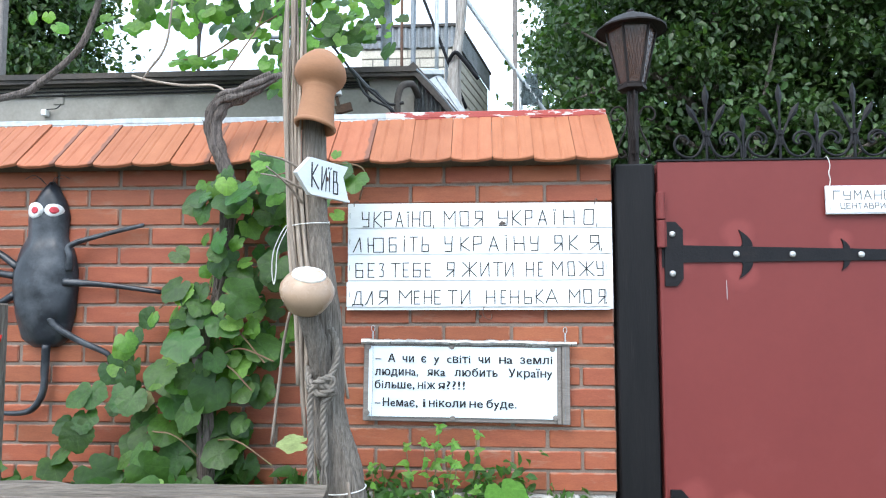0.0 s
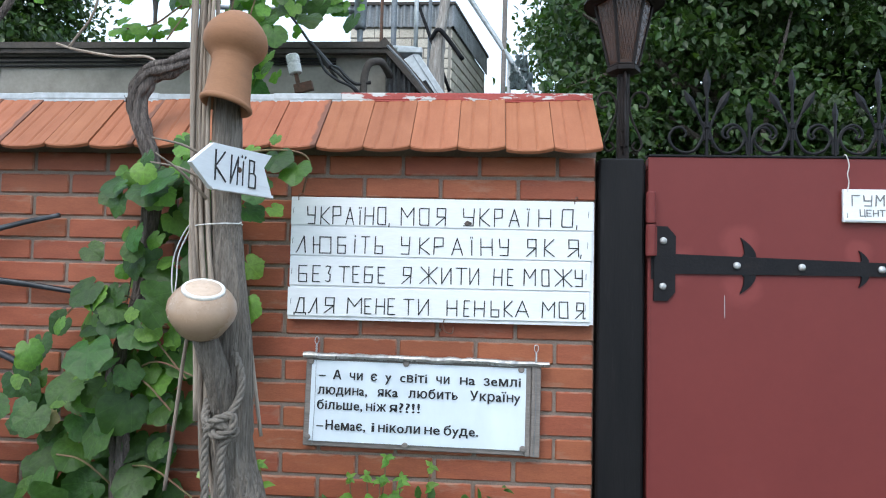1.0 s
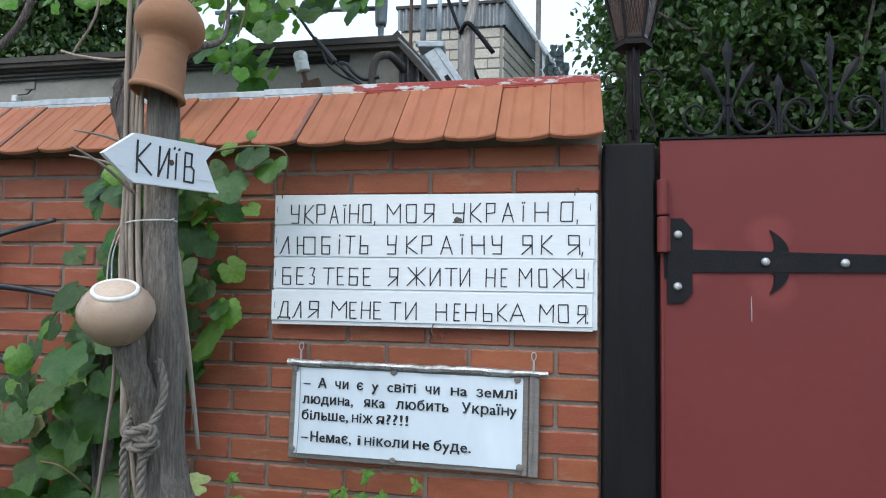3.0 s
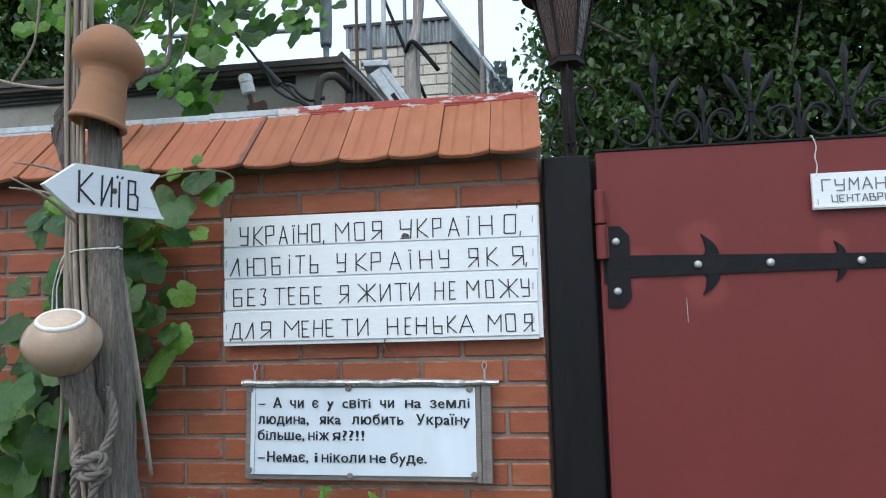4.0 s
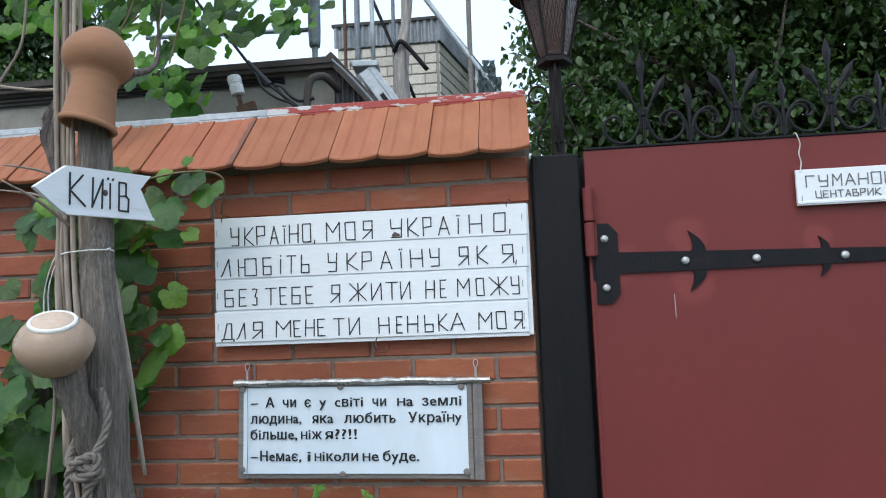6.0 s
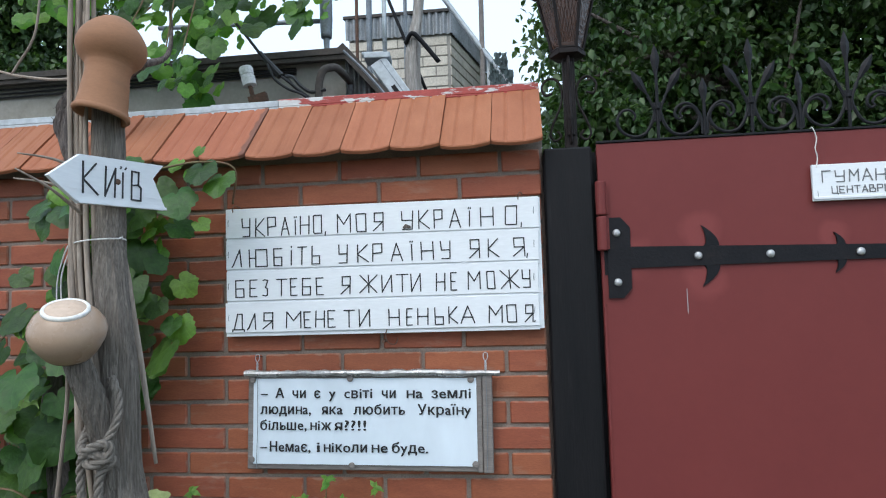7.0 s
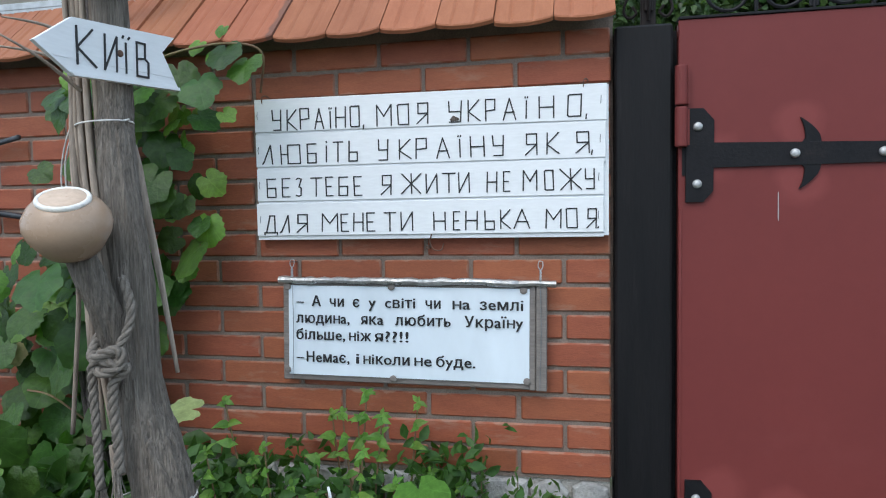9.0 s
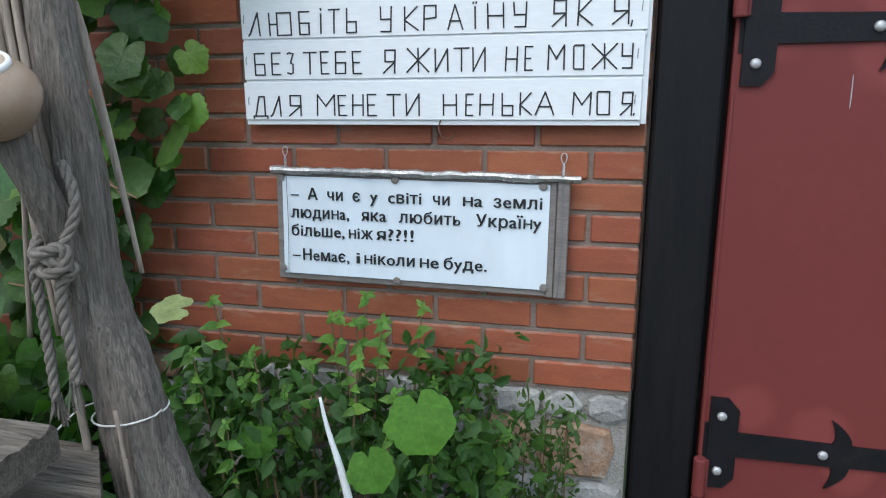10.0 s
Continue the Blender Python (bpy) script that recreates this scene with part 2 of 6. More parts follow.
RUBBER = mat("black_rubber", (0.016, 0.019, 0.025), (0.032, 0.037, 0.045), 0.36, scale=7, fine=60, bump=0.15, spot=(0.08, 0.088, 0.10), spot_scale=7, spot_low=0.47, spot_high=0.7)
EYEWHITE = mat("white_enamel", (0.8, 0.8, 0.8), None, 0.5, bump=0.05)
EYERED = mat("red_enamel", (0.6, 0.05, 0.07), None, 0.5, bump=0.05)
PLASTER = mat("grey_plaster", (0.31, 0.29, 0.255), (0.245, 0.228, 0.20), 0.95, scale=2.5, fine=60, grain=0.1, bump=0.15, spot=(0.18, 0.165, 0.145), spot_scale=2.2, spot_low=0.57, spot_high=0.75)
FELT = mat("roofing_felt", (0.045, 0.042, 0.04), (0.09, 0.075, 0.065), 0.9, scale=6, fine=80, bump=0.5)
ZINC = mat("galvanised_sheet", (0.50, 0.53, 0.55), (0.38, 0.41, 0.43), 0.5, metal=0.35, scale=5, fine=40, bump=0.08, spot=(0.3, 0.3, 0.3), spot_scale=4, spot_low=0.6, spot_high=0.85)
PEELED = mat("peeling_red_paint", (0.42, 0.075, 0.06), (0.34, 0.06, 0.05), 0.6, scale=10, fine=90, bump=0.3, stretch=(1, 1, 4),
             spot=(0.58, 0.58, 0.57), spot_scale=7, spot_low=0.53, spot_high=0.56)
CORRUGATED = mat("corrugated_sheet", (0.30, 0.31, 0.32), (0.2, 0.21, 0.215), 0.5, metal=0.4, scale=6, fine=60, bump=0.1, spot=(0.15, 0.13, 0.12), spot_scale=4, spot_low=0.6, spot_high=0.8)
SILICATE = mat("white_brick", (0.58, 0.53, 0.45), (0.48, 0.43, 0.36), 0.9, scale=5, fine=60, bump=0.3, vary=0.12)
JOINT = mat("house_joint", (0.3, 0.28, 0.25), None, 0.95, bump=0.3)
STEEL = mat("grey_pipe", (0.24, 0.27, 0.30), (0.17, 0.185, 0.20), 0.5, metal=0.3, scale=12, bump=0.1, spot=(0.2, 0.15, 0.12), spot_scale=9, spot_low=0.6, spot_high=0.8)
RUST = mat("rusty_iron", (0.10, 0.06, 0.045), (0.17, 0.09, 0.06), 0.85, scale=30, bump=0.4)
CABLE = mat("black_cable", (0.015, 0.015, 0.016), None, 0.5, scale=40, bump=0.1)
PORCELAIN = mat("white_porcelain", (0.8, 0.8, 0.79), None, 0.2, bump=0.02)
SOIL = mat("soil", (0.12, 0.095, 0.07), (0.075, 0.06, 0.045), 0.95, scale=1.5, fine=30, bump=0.8, depth=0.02, spot=(0.06, 0.085, 0.03), spot_scale=0.8, spot_low=0.45, spot_high=0.6)
LEAF = mat("vine_leaf", (0.052, 0.125, 0.021), (0.030, 0.082, 0.015), 0.4, scale=9, fine=70, bump=0.5, vary=0.34, hue=0.02, spec=0.4, through_light=0.35, depth=0.006, veins=True)
YOUNG = mat("young_leaf", (0.135, 0.275, 0.042), (0.095, 0.21, 0.033), 0.45, scale=9, fine=70, bump=0.4, vary=0.2, hue=0.015, through_light=0.4, veins=True)
BROADLEAF = mat("broad_leaf", (0.085, 0.21, 0.028), (0.065, 0.165, 0.024), 0.65, scale=9, fine=70, bump=0.5, spec=0.2, through_light=0.35, veins=True, vary=0.12)
PALELEAF = mat("pale_leaf", (0.30, 0.36, 0.16), (0.24, 0.29, 0.12), 0.7, scale=14, fine=60, bump=0.4, spec=0.2, through_light=0.2, veins=True)
DRYLEAF = mat("dry_leaf", (0.42, 0.36, 0.2), (0.30, 0.27, 0.12), 0.8, scale=20, bump=0.4, vary=0.2, through_light=0.2)
BUSH = mat("bush_leaf", (0.050, 0.115, 0.024), (0.028, 0.070, 0.015), 0.5, scale=12, fine=80, bump=0.4, vary=0.48, hue=0.02, through_light=0.35)
STEM = mat("green_stem", (0.16, 0.16, 0.06), (0.17, 0.065, 0.05), 0.7, scale=20, bump=0.2)
TREELEAF = mat("tree_leaf", (0.054, 0.100, 0.029), (0.031, 0.064, 0.018), 0.42, scale=3, fine=40, bump=0.0, vary=0.45, hue=0.02, island=True, through_light=0.25)
REDCLOTH = mat("red_cloth", (0.6, 0.03, 0.02), (0.5, 0.02, 0.02), 0.8, scale=40, bump=0.3)
PLUSH = mat("grey_plush", (0.12, 0.12, 0.12), (0.2, 0.2, 0.2), 0.95, scale=60, bump=0.8)
LAMPIRON = mat("brown_black_iron", (0.016, 0.013, 0.013), (0.026, 0.02, 0.019), 0.6, scale=20, bump=0.2, spec=0.15, spot=(0.042, 0.026, 0.023), spot_scale=9, spot_low=0.6, spot_high=0.8)
AMBER = mat("amber_pressed_glass", (0.045, 0.022, 0.016), (0.085, 0.036, 0.02), 0.25, scale=14, fine=120, bump=0.15, depth=0.006, spec=0.6)


# ---- shape helpers ----
def part(name, bm, material, parent=None, label="", smooth=False):
    me = bpy.data.meshes.new(name)
    bm.to_mesh(me)
    bm.free()
    if smooth:
        me.shade_smooth()
    for k in material if isinstance(material, (list, tuple)) else (material,):
        me.materials.append(k)
    ob = new(name, me)
    ob.parent = parent
    if label:
        ob["label"] = label
    return ob


def thing(name, at, label, category, group="", kind=""):
    ob = new(name)
    ob.location = at
    ob.empty_display_size = 0.05
    return tagged(ob, label, category, group, kind)


def box(bm, x0, x1, y0, y1, z0, z1, bevel=0.0, m=None):
    t = Matrix.Translation(((x0 + x1) / 2, (y0 + y1) / 2, (z0 + z1) / 2)) @ Matrix.Diagonal((x1 - x0, y1 - y0, z1 - z0, 1))
    vs = bmesh.ops.create_cube(bm, size=1, matrix=(m or Matrix()) @ t)["verts"]
    if bevel:
        es = list({e for v in vs for e in v.link_edges})
        bmesh.ops.bevel(bm, geom=es, offset=bevel, segments=1, affect="EDGES", profile=0.5)
    return bm


def boxes(*args, bevel=0.0):
    bm = bmesh.new()
    for a in args:
        box(bm, *a, bevel=bevel)
    return bm


def tube(bm, pts, radii, sides=8, rough=0.0, groove=0.0, flat=1.0, seed=0):
    """A tapered tube along points, with closed ends."""
    pts = [Vector(p) for p in pts]
    if not isinstance(radii, (list, tuple)):
        radii = [radii] * len(pts)
    d0 = (pts[1] - pts[0]).normalized()
    up = Vector((0, 0, 1)) if abs(d0.z) < 0.9 else Vector((1, 0, 0))
    u = d0.cross(up).normalized()
    rings = []
    for i, p in enumerate(pts):
        d = (pts[min(i + 1, len(pts) - 1)] - pts[max(i - 1, 0)]).normalized()
        u = (u - d * u.dot(d)).normalized()
        v = d.cross(u)
        ring = []
        for k in range(sides):
            a = 2 * math.pi * k / sides
            r = radii[i]
            if rough or groove:
                q = Vector((math.cos(a) * 2 + seed, math.sin(a) * 2, i * 0.12))
                r *= 1 + rough * noise.noise(q * 1.3) + groove * noise.noise(Vector((math.cos(a) * 7 + seed, math.sin(a) * 7, i * 0.05)))
            ring.append(bm.verts.new(p + (u * math.cos(a) + v * math.sin(a) * flat) * r))
        rings.append(ring)
    for a, b in zip(rings, rings[1:]):
        for k in range(sides):
            bm.faces.new((a[k], a[(k + 1) % sides], b[(k + 1) % sides], b[k]))
    bm.faces.new(rings[0][::-1])
    bm.faces.new(rings[-1])
    return bm


def smooth_path(pts, n=6):
    """Points along a smooth curve through pts."""
    p = [Vector(q) for q in pts]
    p = [2 * p[0] - p[1]] + p + [2 * p[-1] - p[-2]]
    out = []
    for i in range(1, len(p) - 2):
        for k in range(n):
            t = k / n
            a, b, c, d = p[i - 1:i + 3]
            out.append(0.5 * (2 * b + (c - a) * t + (2 * a - 5 * b + 4 * c - d) * t * t + (3 * b - a - 3 * c + d) * t ** 3))
    return out + [p[-2]]


def spread(vals, count):
    """Values resampled evenly to a count."""
    return [float(v) for v in np.interp(np.linspace(0, len(vals) - 1, count), range(len(vals)), vals)]


def wire(pts, r, n=6, sides=6, radii=None, **kw):
    path = smooth_path(pts, n)
    return tube(bmesh.new(), path, spread(radii, len(path)) if radii else r, sides, **kw)


def lathe(profile, sides=40, m=None, caps=True):
    """A turned body from (radius, height) pairs."""
    bm = bmesh.new()
    m = m or Matrix()
    rings = [[bm.verts.new(m @ Vector((r * math.cos(2 * math.pi * k / sides), r * math.sin(2 * math.pi * k / sides), z))) for k in range(sides)]
             for r, z in profile]
    for a, b in zip(rings, rings[1:]):
        for k in range(sides):
            bm.faces.new((a[k], a[(k + 1) % sides], b[(k + 1) % sides], b[k]))
    if caps:
        bm.faces.new(rings[0][::-1])
        bm.faces.new(rings[-1])
    return bm


def plate(outline, thick, m=None, bevel=0.0):
    """A flat sheet with an outline in x, z, its front at y = 0 and its back at y = thick."""
    bm = bmesh.new()
    m = m or Matrix()
    a = [bm.verts.new(m @ Vector((x, 0, z))) for x, z in outline]
    b = [bm.verts.new(m @ Vector((x, thick, z))) for x, z in outline]
    bm.faces.new(a)
    bm.faces.new(b[::-1])
    for i in range(len(a)):
        j = (i + 1) % len(a)
        bm.faces.new((a[j], a[i], b[i], b[j]))
    bmesh.ops.recalc_face_normals(bm, faces=bm.faces[:])
    return bm


def place(name, mesh, parent, m, label=""):
    """One more object on a shared mesh."""
    ob = new(name, mesh)
    ob.parent = parent
    ob.matrix_local = m
    if label:
        ob["label"] = label
    return ob


# hand-lettered capitals as single strokes in a unit box: strokes parted by |, points by blanks
GLYPH = {
    "У": "0,1 .05,.5 .9,.5|.95,1 .9,0 .1,0", "К": "0,0 0,1|.9,1 0,.45 1,0", "Р": "0,0 0,1 .9,1 .9,.5 0,.45", "А": "0,0 .5,1 1,0|.15,.35 .85,.35",
    "Ї": ".5,0 .5,.85|.25,1 .3,1.04|.7,1 .75,1.04", "Н": "0,0 0,1|1,0 1,1|0,.5 1,.5", "О": "0,.05 0,.95 .1,1 .95,1 .95,0 .1,0 0,.05",
    "М": "0,0 .05,1 .5,.45 1,1 1,0", "Я": "1,0 1,1 .1,1 .1,.5 1,.5 0,0", "Л": "0,0 .15,.1 .8,1 .9,0", "Ю": "0,0 0,1|0,.5 .35,.5|.35,0 .35,1 1,1 1,0 .35,0",
    "Б": ".9,1 0,1 0,0 .9,0 .9,.5 0,.5", "І": ".5,0 .5,.82|.5,1 .5,1.05", "Т": "0,1 1,1|.5,1 .5,0", "Ь": "0,1 0,0 .9,0 .9,.45 0,.45",
    "Е": ".9,1 0,1 0,0 .9,0|0,.5 .7,.5", "З": "0,.95 .3,1 .9,.95 .5,.52 .9,.45 .9,.05 .5,0 0,.05", "Ж": "0,1 1,0|1,1 0,0|.5,1 .5,0", "И": "0,1 0,0 1,1 1,0",
    "Д": "0,-.12 0,0 1,0 1,-.12|.15,0 .45,1 .8,1 .85,0", "В": "0,0 0,1 .7,1 .7,.55 0,.5|.7,.55 1,.45 1,0 0,0", "Г": "0,0 0,1 .9,1",
    "Ц": "0,1 0,0 1,0 1,1|1,0 1.1,-.15", ",": ".3,.08 .2,-.12", ".": ".2,0 .3,.05",
}


def letter_strokes(bm, ch, x0, x1, z0, h, width, seed=1):
    """One hand-painted sign drawn in thin strokes on the plane y = 0, from x0 to x1."""
    rng = random.Random(seed)
    w = x1 - x0
    jz, jh, lean = rng.uniform(-0.02, 0.02) * h, rng.uniform(0.97, 1.03), rng.uniform(-0.03, 0.03)
    for s in GLYPH[ch].split("|"):
        q = [tuple(float(v) for v in k.split(",")) for k in s.split()]
        q = [(x0 + a * w + lean * b * h + rng.uniform(-.02, .02) * w, z0 + jz + b * h * jh) for a, b in q]
        for (ax, az), (bx, bz) in zip(q, q[1:]):
            d = Vector((bx - ax, 0, bz - az))
            if d.length < 1e-5:
                continue
            d.normalize()
            e, o = d * width * 0.45, Vector((-d.z, 0, d.x)) * width / 2
            p, r = Vector((ax, 0, az)) - e, Vector((bx, 0, bz)) + e
            lift = Vector((0, -rng.uniform(0.0008, 0.0014), 0))
            top = [bm.verts.new(v + lift) for v in (p - o, r - o, r + o, p + o)]
            low = [bm.verts.new(v + Vector((0, 0.0005, 0))) for v in (p - o, r - o, r + o, p + o)]
            bm.faces.new(top)
            for i in range(4):
                bm.faces.new((top[(i + 1) % 4], top[i], low[i], low[(i + 1) % 4]))
    return bm


def hand_word(text, x0, x1, z0, h, width, gap, y, material, parent, seed):
    """A hand-painted word, each letter a part."""
    step = (x1 - x0) / (len(text) - gap)
    for i, ch in enumerate(text):
        a = x0 + i * step
        b = a + step * (1 - gap)
        if ch in "ІЇ":
            a, b = a + step * 0.15, b - step * 0.15
        bm = letter_strokes(bmesh.new(), ch, a, b, z0, h, width, seed + i)
        bm.transform(Matrix.Translation((0, y, 0)))
        part("letter", bm, material, parent)


def text_mesh(body, size):
    """A letter of the built-in font as a mesh, lying in x, y."""
    cu = bpy.data.curves.new("letter", "FONT")
    cu.body, cu.size, cu.extrude, cu.resolution_u = body, size, 0.0004, 3
    ob = bpy.data.objects.new("letter", cu)
    scene.collection.objects.link(ob)
    me = bpy.data.meshes.new_from_object(ob.evaluated_get(bpy.context.evaluated_depsgraph_get()))
    bpy.data.objects.remove(ob)
    bpy.data.curves.remove(cu)
    return me


def extent(me):
    xs = [v.co.x for v in me.vertices]
    return min(xs), max(xs)


GLYPHS = {}


def glyph(ch, size):
    """A letter's mesh and its advance; some small letters are drawn from their capitals."""
    if ch not in GLYPHS:
        def width(t):
            lo, hi = extent(text_mesh(t, size))
            return hi - lo
        big = {"н": "Н", "ь": "Ь", "я": "Я"}.get(ch, ch)
        k = 0.745 if big != ch else 1.0
        big = {"е": "e", "о": "o", "а": "a", "і": "i", "у": "y", "с": "c"}.get(big, big)
        me = text_mesh(big, size)
        me.transform(Matrix.Diagonal((k * (1.06 if k < 1 else 1), k, 1, 1)))
        GLYPHS[ch] = me, (width("ш" + big + "ш") - width("шш")) * k
    return GLYPHS[ch]


def printed(words, parent, size, m, material):
    """Printed bold words (text, left, right, baseline) in the built-in font, each letter a part on the plane y = 0."""
    for text, x0, x1, z in words:
        at, x = [], 0.0
        for ch in text:
            me, step = glyph(ch, size)
            at.append((me, x))
            x += step + size * 0.035
        lo = min(v.co.x + o for me, o in at for v in me.vertices)
        hi = max(v.co.x + o for me, o in at for v in me.vertices)
        k = (x1 - x0) / (hi - lo)
        for me, o in at:
            bm = bmesh.new()
            for k2, (dx, dy) in enumerate(((-0.02, 0), (0.02, 0), (0, 0), (0, 0.008), (0, -0.008))):
                cp = me.copy()
                cp.transform(Matrix.Translation((size * dx, size * dy, 0.0001 * k2)))
                bm.from_mesh(cp)
                bpy.data.meshes.remove(cp)
            bm.transform(m @ Matrix.Translation((x0, -0.0008, z)) @ Matrix.Rotation(math.pi / 2, 4, "X") @ Matrix.Diagonal((k, 1, 1, 1)) @ Matrix.Translation((o - lo, 0, 0)))
            part("letter", bm, material, parent)


def leaf_mesh(name, size, kind, seed, material):
    """A leaf with its stalk end at the origin, growing along +y, its face up z, curled and toothed."""
    rng = random.Random(seed)
    n = {"vine": 36, "round": 32}.get(kind, 20)
    bm = bmesh.new()
    uv = bm.loops.layers.uv.new("vein")
    ring, mid = [], []
    cup, fold = (rng.uniform(0.1, 0.4), rng.uniform(0.0, 0.22)) if kind == "vine" else (rng.uniform(0.2, 0.7), rng.uniform(0.05, 0.4))
    info = {}
    lobes = rng.uniform(0.015, 0.045)
    c = Vector((0, 0.42 if kind == "bush" else 0.3, 0))

    def lift(p):
        return -cup * (p.x ** 2 + (p.y - 0.4) ** 2) + fold * abs(p.x) + 0.05 * noise.noise(Vector((p.x * 4 + seed, p.y * 4, 0)))
    for rr, out in ((0.5, mid), (1.0, ring)):
        for i in range(n):
            a = 2 * math.pi * i / n - math.pi / 2
            t = abs(((a + math.pi / 2) / math.pi + 1) % 2 - 1)
            if kind == "vine":
                r = 0.50 + lobes * math.cos(5 * (a - math.pi / 2)) + 0.06 * max(0.0, math.sin(a)) ** 6 + (0.014 if i % 2 else -0.010) + rng.uniform(-0.02, 0.02)
                r *= 0.45 if i == 0 else 0.86 if i in (1, n - 1) else 1.0
                p = c + Vector((math.cos(a) * r * 1.05, math.sin(a) * r, 0)) * rr
            elif kind == "round":
                r = 0.50 + 0.02 * math.cos(7 * a) + (0.012 if i % 2 else -0.008) + rng.uniform(-0.012, 0.012)
                r *= 0.55 if i == 0 else 0.88 if i in (1, n - 1) else 1.0
                p = c + Vector((math.cos(a) * r * 1.05, math.sin(a) * r, 0)) * rr
            else:
                w = 0.25 * math.sin(math.pi * min(1, max(0, (math.sin(a) + 1) / 2)) ** 0.65) ** 1.15
                y = 0.5 + 0.5 * math.sin(a)
                p = Vector((math.copysign(w * (1 + (0.07 if i % 2 else -0.04)), math.cos(a)) if 0 < y < 1 else 0, y, 0))
                p = c + (p - c) * rr
            p.z = lift(p)
            v = bm.verts.new(p * size)
            info[v] = (i / n, rr)
            out.append(v)
    cv = bm.verts.new(Vector((0, c.y, lift(c))) * size)
    info[cv] = (0, 0)
    for i in range(n):
        j = (i + 1) % n
        bm.faces.new((cv, mid[i], mid[j]))
        bm.faces.new((mid[i], ring[i], ring[j], mid[j]))
    for f in bm.faces:
        for lp in f.loops:
            lp[uv].uv = (lp.vert.co.x / size, lp.vert.co.y / size)
    me = bpy.data.meshes.new(name)
    bm.to_mesh(me)
    bm.free()
    me.shade_smooth()
    me.materials.append(material)
    return me


def leaf_pose(p, facing, spin, scale=1.0):
    """A leaf at p whose face looks along facing; its tip hangs down, turned by spin degrees."""
    z = Vector(facing).normalized()
    y = Vector((0, 0, -1))
    y = (y - z * y.dot(z)).normalized()
    x = y.cross(z)
    m = Matrix((x, y, z)).transposed().to_4x4()
    return Matrix.Translation(p) @ m @ Matrix.Rotation(radians(spin), 4, "Z") @ Matrix.Scale(scale, 4)


# ---- ground, wall ----
def ground():
    rng = random.Random(3)
    bm = bmesh.new()
    xs = [-400, -60, -15] + [-6 + i * 0.4 for i in range(31)] + [15, 60, 400]
    ys = [-400, -60, -15] + [-6 + i * 0.4 for i in range(31)] + [15, 60, 400]
    grid = [[bm.verts.new((x, y, -0.03 + (0.03 * noise.noise(Vector((x, y, 0))) if abs(x) < 8 and abs(y) < 8 else 0))) for x in xs] for y in ys]
    for j in range(len(ys) - 1):
        for i in range(len(xs) - 1):
            bm.faces.new((grid[j][i], grid[j][i + 1], grid[j + 1][i + 1], grid[j + 1][i]))
    return tagged(part("ground", bm, SOIL, smooth=True), "bare brown soil with sparse grass before the wall", "ground", kind="structure")


ground()
WALL_LEFT, COURSE, PITCH, BASE = -3.30, 0.075, 0.2513, 0.75
wall = tagged(part("wall_front", boxes((WALL_LEFT, -0.0045, 0.012, 0.24, BASE - 0.012, 1.985), (-0.0045, 0.0085, 0.045, 0.24, BASE - 0.012, 1.985), (WALL_LEFT, -0.004, 0.007, 0.0119, BASE - 0.012, 1.985)), MORTAR),
              "orange brick garden wall with grey mortar joints", "wall", kind="structure")
footing = tagged(part("wall_plinth", boxes((WALL_LEFT, -0.004, 0.012, 0.24, -0.05, BASE - 0.014)), PALEMORTAR), "rubble stone plinth under the brick wall", "wall", kind="structure")


def tile_mesh(name, w, seed, material):
    """A roof tile with a rounded lower edge and two grooves; x across, y up the slope, z its thickness."""
    rng = random.Random(seed)
    bm = bmesh.new()
    n, length, t = 21, 0.312, 0.013
    cols = []
    for i in range(n + 1):
        u = i / n
        x = (u - 0.5) * w
        low = -0.017 * math.sin(math.pi * u) ** 0.7
        dip = 0.0036 if i in (6, 14) else 0.001 if i in (3, 17) else 0.0
        cols.append([bm.verts.new((x, low, t - 0.003)), bm.verts.new((x, low + 0.004, t - dip * 0.5)), bm.verts.new((x, low + 0.03, t - dip)), bm.verts.new((x, length, t - dip)),
                     bm.verts.new((x, length, 0)), bm.verts.new((x, low, 0))])
    for a, b in zip(cols, cols[1:]):
        for k in range(6):
            bm.faces.new((a[k], b[k], b[(k + 1) % 6], a[(k + 1) % 6]))
    bm.faces.new(cols[0])
    bm.faces.new(cols[-1][::-1])
    bmesh.ops.recalc_face_normals(bm, faces=bm.faces[:])
    me = bpy.data.meshes.new(name)
    bm.to_mesh(me)
    bm.free()
    me.materials.append(material)
    return me


